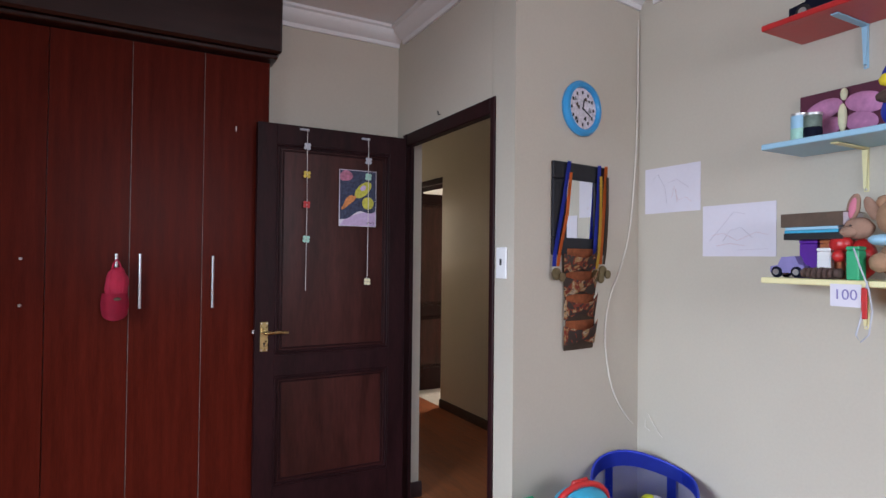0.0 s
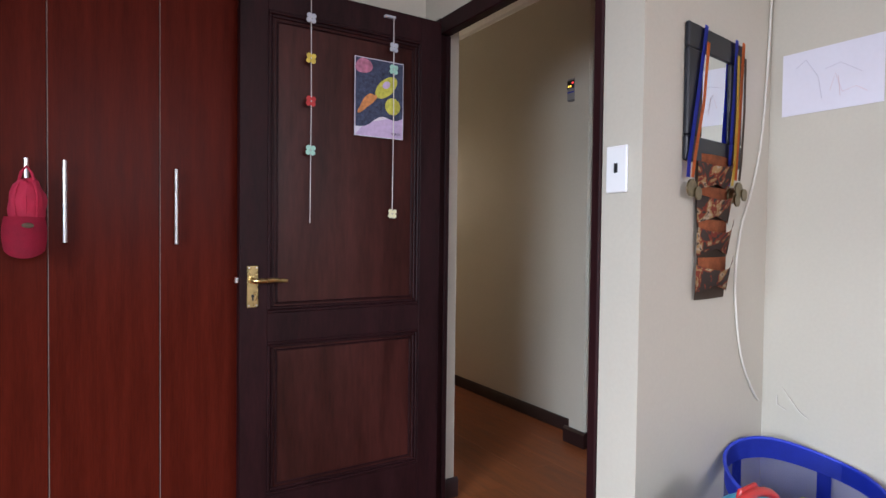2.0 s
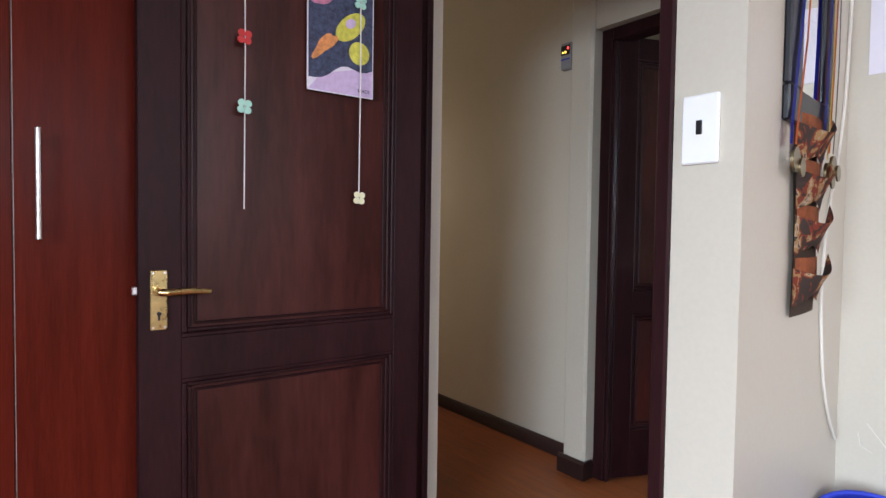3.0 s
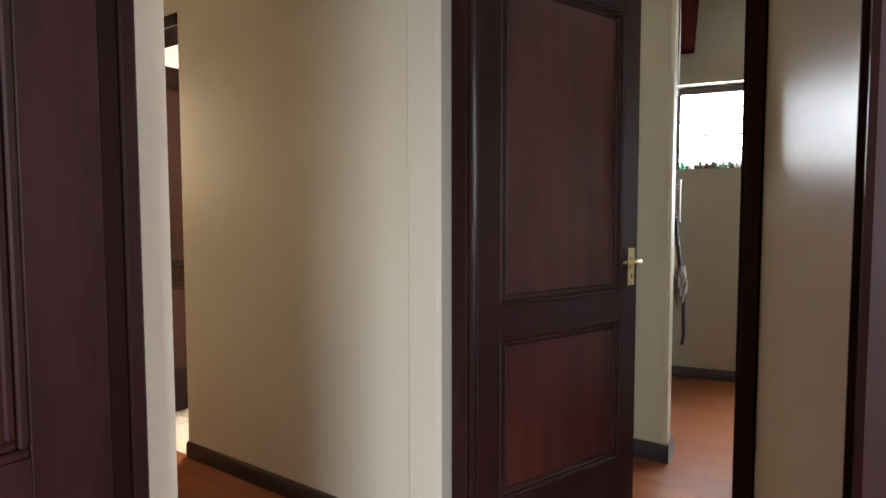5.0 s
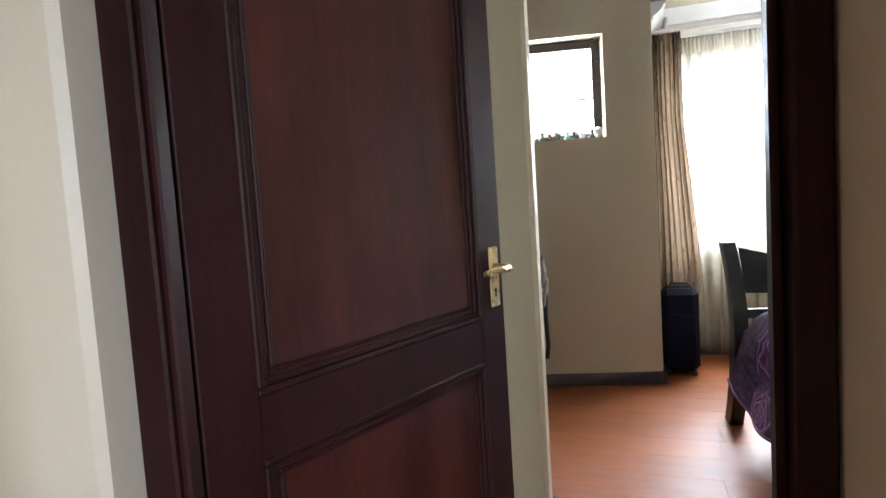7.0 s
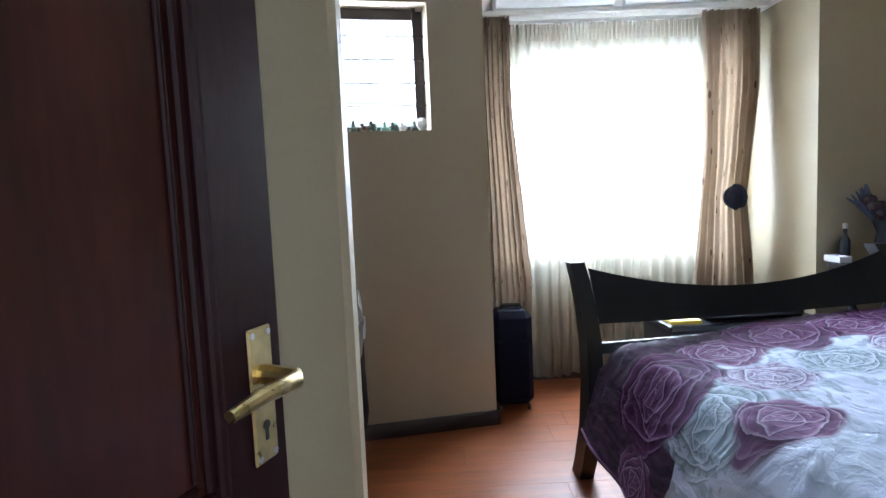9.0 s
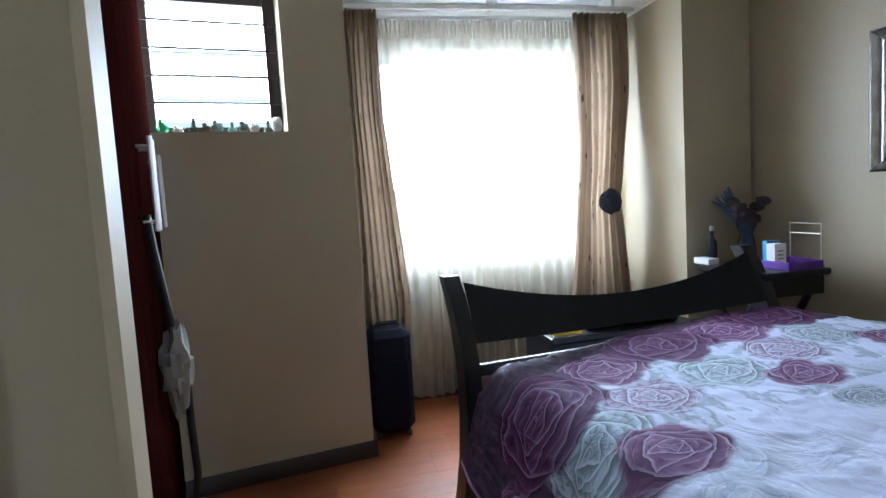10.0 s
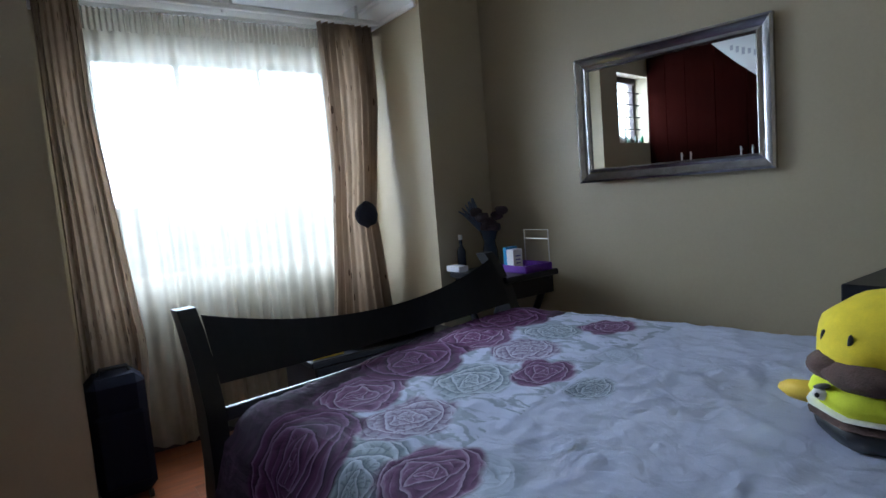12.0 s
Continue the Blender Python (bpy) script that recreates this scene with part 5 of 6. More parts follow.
def plush(name, blobs, mats, label, category):
    """A stuffed toy as one plain mesh of soft rounded masses."""
    bm = bmesh.new()
    for c, r, k, tilt in blobs:
        before = set(bm.faces)
        egg(c, r, 28, bm, 0.07, pose(0, 0, 0, *tilt))
        for f in set(bm.faces) - before:
            f.material_index = k
    ob = solid(name, bm, mats[0], label, category)
    for m_ in mats[1:]:
        ob.data.materials.append(m_)
    return ob


plush("stuffed_toy", [((2.27, 0.905, 1.835), (0.05, 0.055, 0.06), 0, (0, 0, 0)), ((2.265, 0.905, 1.945), (0.045, 0.05, 0.06), 0, (0, 0, 0)), ((2.226, 0.93, 1.925), (0.012, 0.020, 0.020), 1, (0, 0, 0)), ((2.23, 0.93, 1.875), (0.024, 0.03, 0.02), 2, (0, 0, 0))], (BLUEN, YELLOW, BROWNP), "small blue and yellow stuffed toy on the shelf", "toy")
plush("stuffed_rabbit", [((2.27, 1.02, 1.375), (0.045, 0.045, 0.066), 2, (0, 0, 0)), ((2.235, 1.062, 1.425), (0.03, 0.034, 0.030), 2, (0, 0, 0)), ((2.25, 1.018, 1.474), (0.036, 0.044, 0.035), 0, (0, 0, 0)), ((2.222, 1.035, 1.462), (0.020, 0.026, 0.018), 0, (0, 0, 0)),
                         ((2.26, 1.038, 1.543), (0.012, 0.020, 0.045), 0, (12, 0, 0)), ((2.2505, 1.037, 1.541), (0.005, 0.011, 0.033), 1, (12, 0, 0)), ((2.26, 0.985, 1.535), (0.012, 0.018, 0.042), 0, (-24, 0, 0)), ((2.214, 1.025, 1.482), (0.003, 0.004, 0.003), 3, (0, 0, 0)), ((2.218, 1.050, 1.484), (0.003, 0.004, 0.003), 3, (0, 0, 0))],
      (BEIGEP, PINK, RED, BLACK), "beige stuffed rabbit with pink ears in a red top", "toy")
plush("stuffed_bear", [((2.275, 0.915, 1.375), (0.052, 0.052, 0.066), 0, (0, 0, 0)), ((2.265, 0.92, 1.505), (0.048, 0.052, 0.058), 0, (0, 0, 0)), ((2.265, 0.955, 1.555), (0.018, 0.020, 0.020), 0, (0, 0, 0)), ((2.225, 0.94, 1.435), (0.03, 0.04, 0.018), 1, (0, 0, 0)), ((2.22, 0.945, 1.365), (0.03, 0.03, 0.03), 0, (0, 0, 0))], (TANP, LBLUE), "tan stuffed bear with a pale blue scarf", "toy")
plush("spotted_ball", [((2.195, 1.050, 1.385), (0.019, 0.019, 0.019), 0, (0, 0, 0))], (RED,), "small red cloth ball on the shelf", "toy")
plush("pine_cone_toy", [((2.188, 1.045 + 0.017 * k, 1.329), (0.028, 0.011, 0.020 - 0.003 * abs(k - 3) / 3), 0, (0, 0, 0)) for k in range(7)], (BROWNP,), "brown ridged toy lying on the shelf", "toy")
for a, b, m_, nm, lb in (((2.25, 1.145, 1.31), (2.34, 1.205, 1.44), PURPLE, "gift_box", "small purple and orange gift box"), ((2.26, 1.075, 1.31), (2.35, 1.143, 1.44), ORANGEC, "gift_box", "small orange printed gift box"),
                         ((2.215, 1.085, 1.31), (2.24, 1.128, 1.412), GLOSSW, "card_box", "small plain white card box"), ((2.18, 0.985, 1.31), (2.225, 1.022, 1.415), GREEN, "toy_truck", "green plastic toy truck body")):
    g = thing(nm, ((a[0] + b[0]) / 2, (a[1] + b[1]) / 2, a[2]), lb, "box", "boxes on the shelf")
    part("box_body", box(a, (b[0], b[1], b[2] - 0.012), 0.003), m_, g)
    part("box_lid", box((a[0] - 0.001, a[1] - 0.001, b[2] - 0.0115), (b[0] + 0.001, b[1] + 0.001, b[2]), 0.003), m_, g)
zb = 1.4405
for k, (y0, y1, h, m_, dx) in enumerate(((1.045, 1.235, 0.022, BLACK, 0.0), (1.06, 1.235, 0.010, TEAL, 0.005), (1.06, 1.23, 0.010, LBLUE, 0.002), (1.045, 1.245, 0.046, BROWNC, 0.0))):
    bk = thing("book", (2.28, (y0 + y1) / 2, zb), ("flat black book case", "thin blue booklet", "thin pale booklet", "thick brown storybook")[k] + " in a stack on the shelf", "book", "stacked books")
    part("page_block", box((2.215 + dx, y0 + 0.003, zb + 0.002), (2.34, y1 - 0.003, zb + h - 0.002)), PAPER, bk)
    part("cover", box((2.21 + dx, y0, zb), (2.345, y1, zb + 0.002)), m_, bk)
    part("cover", box((2.21 + dx, y0, zb + h - 0.002), (2.345, y1, zb + h)), m_, bk)
    part("spine", box((2.209 + dx, y0, zb), (2.213 + dx, y1, zb + h), 0.001), m_, bk)
    zb += h + 0.0006
nc = thing("number_card", (2.148, 1.005, 1.228), "white card with the number one hundred hung on the shelf", "card")
part("card", box((2.1462, 0.962, 1.228), (2.1474, 1.050, 1.298)), PAPER, nc)
words("number", "100", pose(2.1455, 1.006, 1.264, 90, 0, -90), 0.046, LILAC, nc, 0.0003)
rb = thing("gift_ribbon", (2.14, 0.94, 1.10), "loop of clear ribbon hanging from the shelf edge", "ribbon")
part("ribbon", tube([(2.150, 0.985, 1.41), (2.140, 0.962, 1.35), (2.140, 0.940, 1.29), (2.140, 0.930, 1.22), (2.142, 0.940, 1.15), (2.142, 0.962, 1.125), (2.142, 0.975, 1.145), (2.142, 0.958, 1.21), (2.144, 0.945, 1.31)], 0.0026, 8, None, 0.3), PGREY, rb)
part("red_tag", box((2.141, 0.944, 1.195), (2.1455, 0.961, 1.289), 0.003), RED, rb)

# ---- bedroom: laundry basket and bags in the corner ----
hb = thing("laundry_basket", (2.14, 1.79, 0), "royal blue pop-up laundry basket with mesh sides, full of soft toys", "laundry basket")


def wall_ring(s, t):
    a = s * math.tau
    r = 0.217 + 0.010 * math.cos(4 * a)
    tip = 0.045 * math.cos(a - 1.15) + 0.012 * math.cos(3 * a - 3.2)
    return Vector((2.14 + r * 1.05 * math.cos(a), 1.79 + r * math.sin(a), t * (0.425 + tip)))


for t0, t1, m_, nm in ((0.0, 0.16, BLUEN, "lower_band"), (0.16, 0.86, MESHN, "mesh_side"), (0.86, 1.0, BLUEN, "rim_band")):
    part(nm, sheet(lambda s, t, a=t0, b=t1: wall_ring(s, a + (b - a) * t), 48, 5, None, 0.002 if m_ is BLUEN else 0.0), m_, hb)
part("rim_wire", tube([wall_ring(k / 40, 1.0) for k in range(41)], 0.006, 8), BLUEN, hb)
for k in range(5):
    s0 = 0.02 + k / 5
    part("side_strap", sheet(lambda s, t, q=s0: wall_ring(q + 0.028 * s, t) + Vector((0, 0, 0.001)) + (wall_ring(q, t) - Vector((2.14, 1.79, 0))) * Vector((0.012, 0.012, 0)).length * 0.2, 2, 8, None, 0.002), BLUEN, hb)
part("basket_base", lathe([(0.21, 0.0), (0.21, 0.006)], (2.14, 1.79, 0), 30), BLUEN, hb)
plush("stuffed_dog", [((2.07, 1.745, 0.18), (0.09, 0.08, 0.11), 0, (0, 0, 0)), ((2.06, 1.725, 0.30), (0.06, 0.055, 0.055), 0, (0, 0, 0)), ((2.035, 1.69, 0.295), (0.014, 0.014, 0.018), 1, (0, 0, 0)), ((2.07, 1.705, 0.185), (0.06, 0.06, 0.06), 2, (0, 0, 0))], (SHELLW, BLACK, REDC), "white stuffed dog inside the laundry basket", "toy")
plush("soft_ball", [((2.21, 1.785, 0.30), (0.055, 0.055, 0.05), 0, (0, 0, 0)), ((2.19, 1.805, 0.312), (0.045, 0.038, 0.042), 1, (0, 0, 0)), ((2.19, 1.785, 0.2), (0.1, 0.1, 0.1), 0, (0, 0, 0))], (SHELLW, LIME), "white and lime soft ball in the laundry basket", "toy")


def school_bag(x, y, h, w, d, main, trim, label):
    b = thing("school_bag", (x, y, 0), label, "bag", "school bags")
    bm = box((x - w / 2, y - d / 2, 0.0), (x + w / 2, y + d / 2, h - 0.05), 0.05)
    part("bag_body", bm, main, b)
    part("domed_lid", egg((x, y, h - 0.075), (w / 2, d / 2, 0.07), 18), main, b)
    part("pocket_flap", egg((x - 0.02, y - d / 2, h * 0.72), (w * 0.34, 0.03, h * 0.22), 14), trim, b)
    part("piping", tube([(x - w / 2 * math.cos(k * math.pi / 14), y - 0.012, h - 0.07 + 0.075 * math.sin(k * math.pi / 14)) for k in range(15)], 0.012, 12), trim, b)
    part("grab_handle", tube([(x - 0.045, y, h - 0.012), (x - 0.035, y, h + 0.014), (x + 0.03, y, h + 0.016), (x + 0.045, y, h - 0.012)], 0.007, 10), trim, b)
    part("zip_pull", egg((x - w * 0.33, y - 0.04, h - 0.028), (0.010, 0.012, 0.008), 10), STEEL, b)
    return b


school_bag(1.735, 1.73, 0.505, 0.25, 0.16, TEAL, RED, "turquoise school bag with red piping on the floor")
school_bag(1.53, 1.80, 0.445, 0.17, 0.12, GREEN, GREEN, "green plastic lunch bag on the floor")

# ---- hall ----
kp = thing("alarm_keypad", (2.728, 3.375, 1.945), "small grey wall keypad with red and yellow indicator lights", "alarm keypad")
part("case", box((2.695, 3.345, 1.945), (2.7295, 3.41, 2.075), 0.006), GREY, kp)
part("display", box((2.6935, 3.350, 2.015), (2.6955, 3.405, 2.06)), BLACK, kp)
part("blue_stripe", box((2.6938, 3.350, 1.990), (2.6955, 3.405, 1.997)), BLUEN, kp)
for y, z, m_ in ((3.392, 2.028, LED_Y), (3.375, 2.028, LED_Y), (3.360, 2.045, LED_R)):
    part("indicator_light", egg((2.693, y, z), (0.002, 0.006, 0.006), 10), m_, kp)
solid("coat_hook", egg((3.14, 2.882, 1.97), (0.012, 0.010, 0.016), 12), GLOSSW, "small white stick-on hook on the door", "hook")

# ---- main bedroom ----
bag = thing("hanging_bag", (4.66, 2.86, 0.42), "pale grey drawstring bag hung from a wardrobe handle", "bag")
part("bag_cloth", egg((4.665, 2.872, 0.77), (0.048, 0.034, 0.12), 20, rough=0.6), mat("pale_grey_cloth", (0.24, 0.22, 0.20), 0.9, var=0.2, scale=15, fine=200, bump=0.4), bag)
part("cord", tube([(4.655, 2.905, 1.17), (4.64, 2.895, 1.10), (4.66, 2.87, 0.86)], 0.011, 10), BLACK, bag)
part("strap", tube([(4.665, 2.85, 0.72), (4.66, 2.85, 0.62), (4.66, 2.845, 0.48), (4.665, 2.855, 0.42)], 0.010, 10, None, 0.4), BLACK, bag)

rng = random.Random(11)
for k in range(9):
    y = 2.66 + k * 0.05 + rng.uniform(-0.008, 0.008)
    hgt = rng.uniform(0.03, 0.055)
    m_ = (STONE, SHELLW, STONE, AQUA, STONE, BROWNC, STONE, SHELLW, GREEN)[k]
    o_ = thing("window_ornament", (5.72, y, 1.495), "tiny ornament standing on the small window's sill", "ornament", "sill ornaments")
    askew(o_)
    if k % 3 == 0:
        part("base", box((5.705, y - 0.018, 1.495), (5.735, y + 0.018, 1.495 + hgt * 0.5), 0.003), m_, o_)
        part("figure", lathe([(0.012, 0), (0.008, hgt * 0.3), (0.010, hgt * 0.5), (0.003, hgt * 0.8)], (5.72, y, 1.495 + hgt * 0.5), 12), m_, o_)
    else:
        part("body", egg((5.72, y, 1.495 + hgt * 0.42), (0.016, 0.021, hgt * 0.42), 12, rough=0.4), m_, o_)
        part("head", egg((5.715, y + 0.008, 1.495 + hgt * 0.9), (0.009, 0.009, hgt * 0.25), 10, rough=0.3), m_, o_)
askew(solid("sea_shell", egg((5.70, 2.625, 1.525), (0.030, 0.024, 0.030), 16, rough=0.5), SHELLW, "large white sea shell on the window sill", "shell"))

sc = thing("suitcase", (5.93, 2.20, 0), "navy cloth suitcase standing upright by the curtain", "suitcase")
part("shell", box((5.82, 2.085, 0.03), (6.03, 2.30, 0.545), 0.035), NAVY, sc)
part("front_pocket", box((5.805, 2.10, 0.09), (5.83, 2.285, 0.40), 0.012), NAVY, sc)
part("zip_line", box((5.885, 2.082, 0.05), (5.893, 2.086, 0.52)), BLACK, sc)
part("top_handle", tube([(5.925, 2.13, 0.543), (5.925, 2.14, 0.568), (5.925, 2.24, 0.568), (5.925, 2.25, 0.543)], 0.009, 12), BLACK, sc)
for x in (5.85, 6.0):
    for y in (2.115, 2.27):
        part("wheel", lathe([(0.012, -0.01), (0.018, -0.008), (0.018, 0.008), (0.012, 0.01)], (x, y, 0.018), 14, axis="y"), BLACK, sc)

ch = thing("blanket_chest", (5.55, 1.2, 0), "low black chest behind the footboard under the window", "chest")
part("chest_body", box((5.42, 0.80, 0.02), (5.80, 1.50, 0.50), 0.008), BLACKW, ch)
part("chest_lid", box((5.40, 0.78, 0.50), (5.82, 1.52, 0.53), 0.006), BLACKW, ch)
yb = thing("yellow_folder", (5.50, 1.44, 0.53), "bright yellow card folder lying on the black chest", "folder")
part("folder_card", box((5.43, 1.36, 0.53), (5.60, 1.50, 0.548), 0.002), YELR, yb)
bc = thing("black_case", (5.60, 1.05, 0.53), "flat black instrument case lying on the chest", "case")
part("case_base", box((5.47, 0.84, 0.53), (5.74, 1.33, 0.575), 0.015), BLACK, bc)
part("case_lid", box((5.465, 0.835, 0.577), (5.745, 1.335, 0.61), 0.015), BLACK, bc)
part("steel_trim", box((5.463, 0.85, 0.573), (5.467, 1.32, 0.579)), STEEL, bc)

tb = thing("folding_table", (5.37, 0.46, 0), "black folding side table with crossed legs in the corner", "table")
part("tabletop", box((5.16, 0.30, 0.740), (5.62, 0.64, 0.770), 0.006), BLACKW, tb)
for y in (0.33, 0.60):
    part("leg", tube([(5.19, y, 0.0), (5.59, y, 0.740)], 0.018, 12), BLACKW, tb)
    part("leg", tube([(5.59, y + 0.02, 0.0), (5.19, y + 0.02, 0.740)], 0.018, 12), BLACKW, tb)
part("apron", box((5.18, 0.32, 0.655), (5.60, 0.62, 0.740), 0.004), BLACKW, tb)
part("cross_rod", tube([(5.37, 0.32, 0.370), (5.37, 0.63, 0.370)], 0.012, 12), BLACKW, tb)
tr = thing("tray", (5.22, 0.42, 0.815), "purple plastic tray on the folding table", "tray")
part("tray_floor", box((5.13, 0.34, 0.816), (5.32, 0.52, 0.820)), PURPLE, tr)
for a, b in (((5.13, 0.34), (5.32, 0.345)), ((5.13, 0.515), (5.32, 0.52)), ((5.13, 0.345), (5.135, 0.515)), ((5.315, 0.345), (5.32, 0.515))):
    part("tray_side", box((*a, 0.816), (*b, 0.852), 0.001), PURPLE, tr)
bo = thing("carton", (5.25, 0.46, 0.82), "white and blue medicine carton standing in the tray", "carton")
part("carton_body", box((5.235, 0.435, 0.8205), (5.285, 0.495, 0.925), 0.001), GLOSSW, bo)
part("blue_panel", box((5.287, 0.42, 0.8205), (5.315, 0.49, 0.935), 0.001), CYAN, bo)
for z in (0.89, 0.872, 0.855):
    part("print_bar", box((5.233, 0.45, z), (5.2348, 0.48, z + 0.006)), LILAC, bo)
jw = thing("wire_stand", (5.20, 0.36, 0.815), "thin wire jewellery stand behind the cartons", "stand")
part("upright", tube([(5.14, 0.345, 0.853), (5.14, 0.345, 1.01), (5.31, 0.345, 1.01), (5.31, 0.345, 0.853)], 0.0028, 8), STEEL, jw)
part("cross_bar", tube([(5.14, 0.345, 0.965), (5.31, 0.345, 0.965)], 0.0025, 8), STEEL, jw)
vs_ = thing("flower_vase", (5.50, 0.42, 0.815), "dark glass vase with dry dark flowers", "vase")
part("vase", lathe([(0.035, 0), (0.045, 0.02), (0.04, 0.09), (0.03, 0.14), (0.052, 0.20), (0.048, 0.20), (0.026, 0.14)], (5.50, 0.42, 0.815), 22), GLASSG, vs_)
fl_ = mat("dark_dry_petals", (0.035, 0.022, 0.028), 0.9, var=0.5, scale=40)
bl_ = mat("grey_blue_feather", (0.10, 0.13, 0.20), 0.9, var=0.4, scale=40)
for k in range(9):
    a, r = k * 2.4, 0.03 + 0.012 * (k % 4)
    c = (5.49 + r * math.cos(a), 0.42 + r * 1.1 * math.sin(a), 1.03 + 0.028 * (k % 4))
    part("stem", tube([(5.50, 0.42, 0.98), c], 0.002, 6), fl_, vs_)
    bm = bmesh.new()
    for j in range(6):
        egg((c[0] + 0.014 * math.cos(j * 1.05), c[1] + 0.014 * math.sin(j * 1.05), c[2]), (0.024, 0.021, 0.022), 10, bm, 0.5)
    part("blossom", bm, fl_, vs_)
for k in range(5):
    part("feather", tube([(5.51, 0.44, 0.98), (5.53 + 0.008 * k, 0.47 + 0.012 * k, 1.10), (5.535 + 0.01 * k, 0.49 + 0.016 * k, 1.19 - 0.016 * k)], [0.004, 0.026, 0.008], 8, None, 0.35), bl_, vs_)
bt = thing("bottle", (5.585, 0.55, 0.815), "small grey-blue glass bottle on the table", "bottle")
part("glass_body", lathe([(0.022, 0), (0.024, 0.004), (0.024, 0.10), (0.009, 0.13), (0.009, 0.16)], (5.585, 0.55, 0.815), 18), GLASSG, bt)
part("cap", lathe([(0.011, 0.16), (0.011, 0.185)], (5.585, 0.55, 0.815), 14), STEEL, bt)
nb = thing("notepad", (5.58, 0.60, 0.815), "white paper notepad on the table's corner", "notepad")
part("pages", box((5.50, 0.575, 0.8155), (5.615, 0.635, 0.845), 0.002), PAPER, nb)

# all of it stands on the tabletop at 0.770
for ob in (tr, bo, jw, vs_, bt, nb):
    ob.location += Vector((0.035, 0, -0.045))

MTURN = math.degrees(math.atan2(0.397, 3.24))


def mirror_wall_y(x):
    return 0.277 - (5.90 - x) * 0.1225


xm = 4.633
wm = thing("wall_mirror", (xm, mirror_wall_y(xm) + 0.022, 1.177), "large mirror in a wide antique silver frame", "mirror", turn=MTURN + 2.8)
MW, MH, FW = 0.4165, 0.566, 0.060
for sgn in (-1, 1):
    for horiz in (True, False):
        prof = [(0, 0.004), (0, 0.018), (0.006, 0.024), (0.014, 0.018), (0.022, 0.016), (0.044, 0.026), (0.052, 0.034), (0.062, 0.030), (0.062, 0.004)]
        bm = bmesh.new()
        rows = []
        for end in (-1, 1):
            row = []
            for u, d in prof:
                inset = FW - u
                if horiz:
                    row.append(bm.verts.new((end * (MW - inset), d, MH / 2 + sgn * (MH / 2 - inset))))
                else:
                    row.append(bm.verts.new((sgn * (MW - inset), d, MH / 2 + end * (MH / 2 - inset))))
            rows.append(row)
        for i in range(len(prof)):
            j = (i + 1) % len(prof)
            bm.faces.new((rows[0][i], rows[0][j], rows[1][j], rows[1][i]))
        part("frame_side", bm, SILVER, wm)
part("mirror_glass", box((-MW + FW - 0.004, 0.006, FW - 0.004), (MW - FW + 0.004, 0.010, MH - FW + 0.004)), MIRROR, wm)

pd = thing("bedside_table", (3.67, 0.25, 0), "dark brown bedside table against the wall", "bedside table")
part("tabletop", box((3.42, 0.02, 0.74), (3.90, 0.40, 0.81), 0.004), BLACKW, pd)
part("cabinet_body", box((3.45, 0.04, 0.0), (3.87, 0.38, 0.74), 0.004), BLACKW, pd)
part("drawer_front", box((3.47, 0.38, 0.50), (3.85, 0.395, 0.71), 0.004), BLACKW, pd)
tx = thing("tissue_box", (3.73, 0.22, 0.81), "green patterned tissue box with a tissue pulled out", "tissue box")
part("carton", box((3.63, 0.16, 0.811), (3.79, 0.28, 0.89), 0.003), GREEN, tx)
part("printed_patch", egg((3.72, 0.281, 0.85), (0.04, 0.004, 0.03), 12), YELR, tx)
part("tissue", egg((3.71, 0.22, 0.91), (0.035, 0.02, 0.035), 12, rough=0.6), GLOSSW, tx)

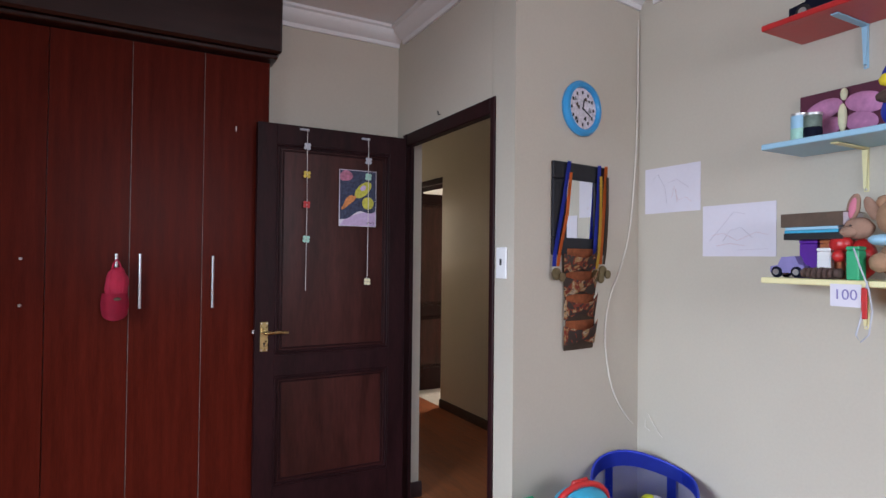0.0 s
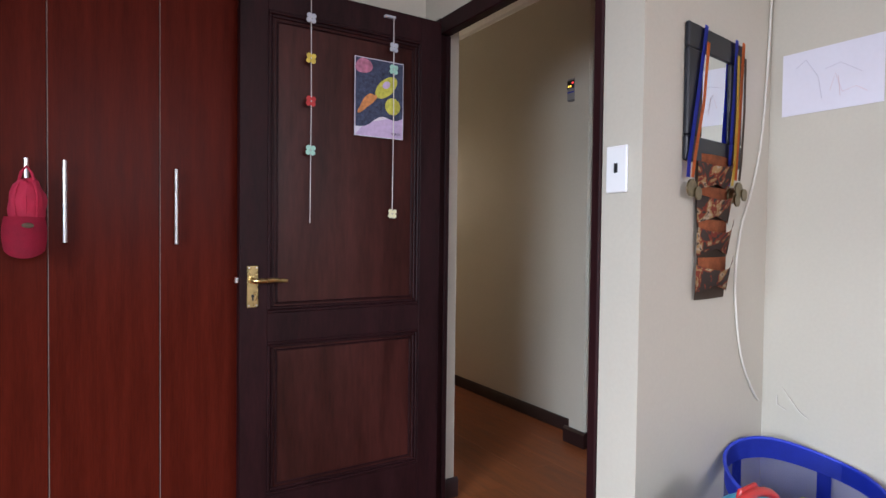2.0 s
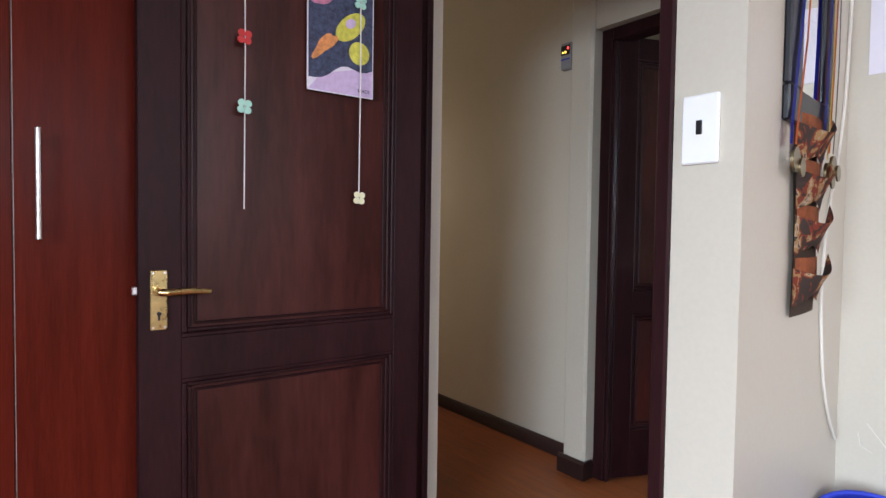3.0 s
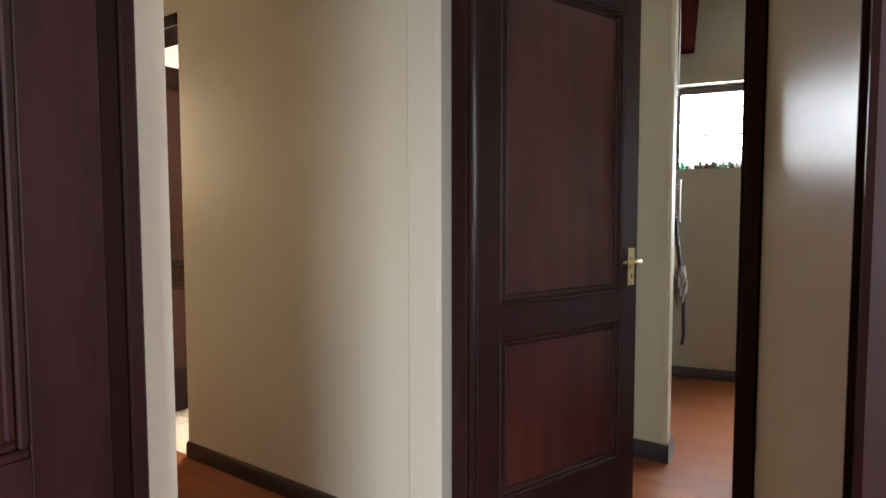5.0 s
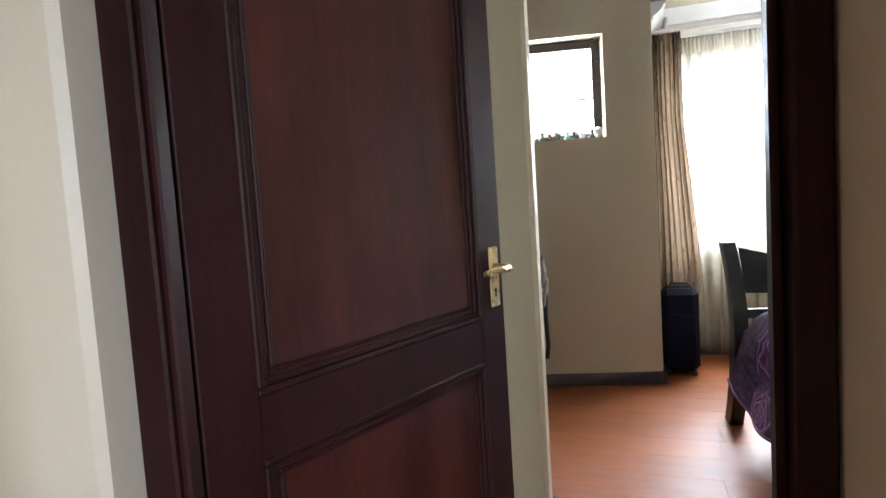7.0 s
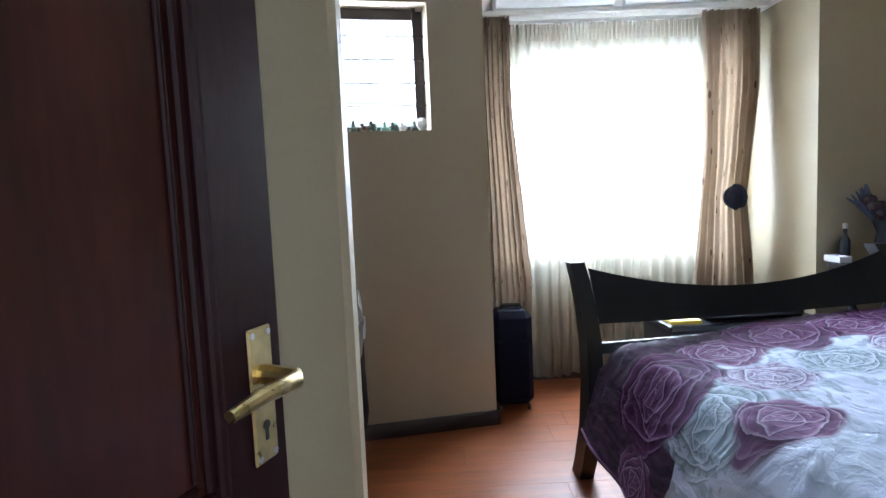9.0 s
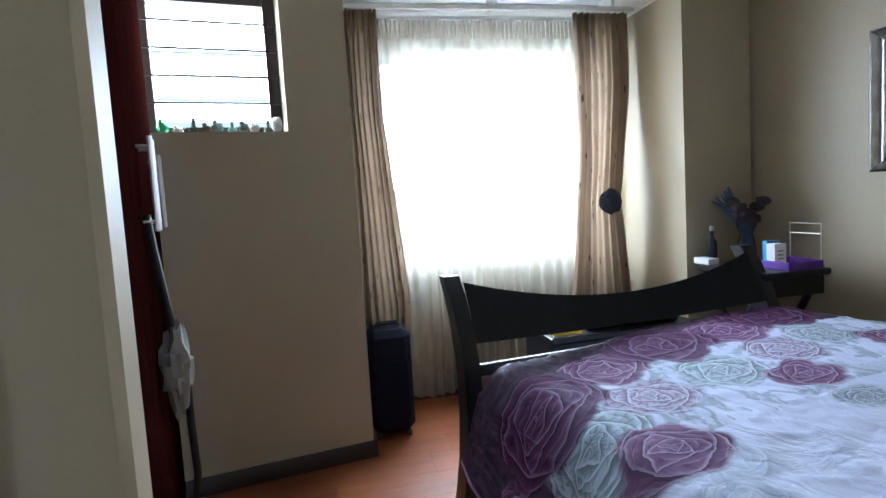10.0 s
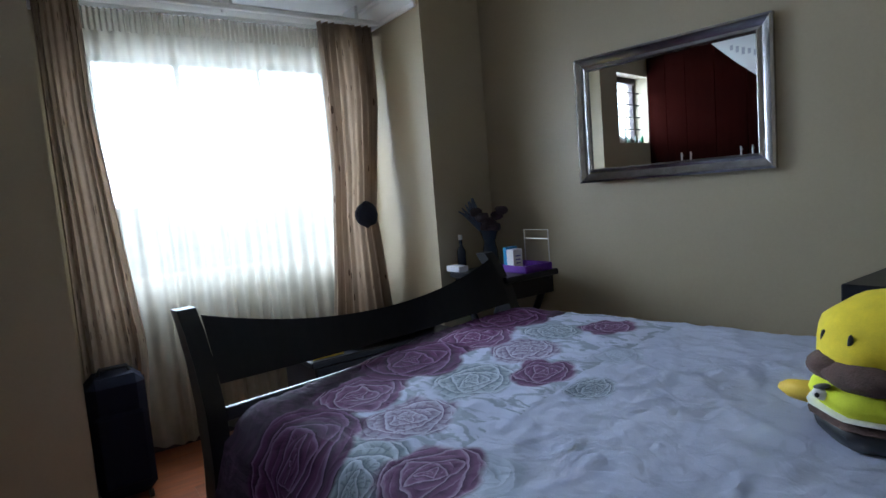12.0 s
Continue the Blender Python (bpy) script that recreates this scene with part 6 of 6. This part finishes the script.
DX, DY = 3.556, 1.092
duck = [((0, 0, 0.648), (0.140, 0.140, 0.06), 3, (0, 0, 0)), ((0, 0, 0.71), (0.145, 0.145, 0.062), 1, (0, 0, 0)), ((0, 0, 0.805), (0.135, 0.135, 0.115), 0, (0, 0, 0)),
        ((0.015, 0.105, 0.765), (0.085, 0.055, 0.034), 2, (0, 0, -20)), ((0.075, 0.085, 0.772), (0.05, 0.045, 0.032), 2, (0, 0, 0)), ((0.165, -0.005, 0.67), (0.06, 0.028, 0.024), 4, (0, 0, 0)),
        ((0.03, 0.123, 0.83), (0.006, 0.006, 0.02), 3, (0, 0, 0)), ((0.09, 0.092, 0.828), (0.006, 0.006, 0.018), 3, (0, 0, 0)), ((0, 0, 0.665), (0.149, 0.149, 0.014), 2, (0, 0, 0)), ((0, 0, 0.682), (0.1495, 0.1495, 0.011), 5, (0, 0, 0)),
        ((0.088, 0.112, 0.715), (0.018, 0.016, 0.013), 5, (0, 0, 0)), ((0.090, 0.124, 0.715), (0.006, 0.006, 0.006), 3, (0, 0, 0)), ((0.084, 0.118, 0.733), (0.026, 0.012, 0.006), 3, (0, 22, -40))]
plush("stuffed_duck", [((DX + 0.92 * c[0], DY + 0.92 * c[1], 0.63 + 0.92 * (c[2] - 0.588)), tuple(0.92 * q for q in r), k, t) for c, r, k, t in duck], (YELLOW, LIME, BROWNP, BLACK, YELR, SHELLW), "yellow stuffed toy with a brown fur band on the bed", "toy")

# ---- floor planks and tiles ----
def floor_planks(name, x0, x1, y0, y1, label):
    fl = tagged(new(name), label, "floor", kind="structure")
    me = mesh_of("plank", box((-0.0955, -0.6, -0.012), (0.0955, 0.6, 0.0), 0.0006), PLANK)
    rng = random.Random(7)
    col = 0
    x = x0
    while x < x1 - 0.02:
        w = min(0.1925, x1 - x)
        y = y0 - rng.random() * 1.1
        while y < y1:
            a, b = max(y, y0), min(y + 1.2, y1)
            if b - a > 0.03:
                ob = new("plank", me)
                ob.parent = fl
                ob.location = (x + w / 2, (a + b) / 2, 0)
                ob.scale = ((w - 0.0005) / 0.191, (b - a - 0.0005) / 1.2, 1)
            y += 1.2
        x += 0.1925
        col += 1
    return fl


floor_planks("floor_hall", 1.55, 2.73, 1.95, 5.9, "orange laminate plank floor in the hall")
floor_planks("floor_main", 2.73, 6.36, -0.2, 3.27, "orange laminate plank floor with a soft sheen")
floor_planks("floor_bedroom", -1.85, 1.55, -2.65, 3.13, "orange laminate plank floor in the bedroom")
floor_planks("floor_bedroom_corner", 1.55, 2.40, -2.65, 1.95, "orange laminate plank floor in the bedroom corner")
tf = tagged(new("floor_bathroom"), "white ceramic tile floor", "floor", kind="structure")
ORIGIN[tf] = Vector((0, 0, 0))
part("grout_bed", box((2.73, 3.95, -0.011), (4.8, 5.9, -0.004)), GROUT, tf)
tile_me = mesh_of("tile", box((-0.148, -0.148, -0.008), (0.148, 0.148, 0.0), 0.0015), TILE)
for i in range(7):
    for j in range(7):
        ob = new("tile", tile_me)
        ob.parent = tf
        ob.location = (2.73 + 0.15 + i * 0.3, 3.95 + 0.15 + j * 0.3, 0)
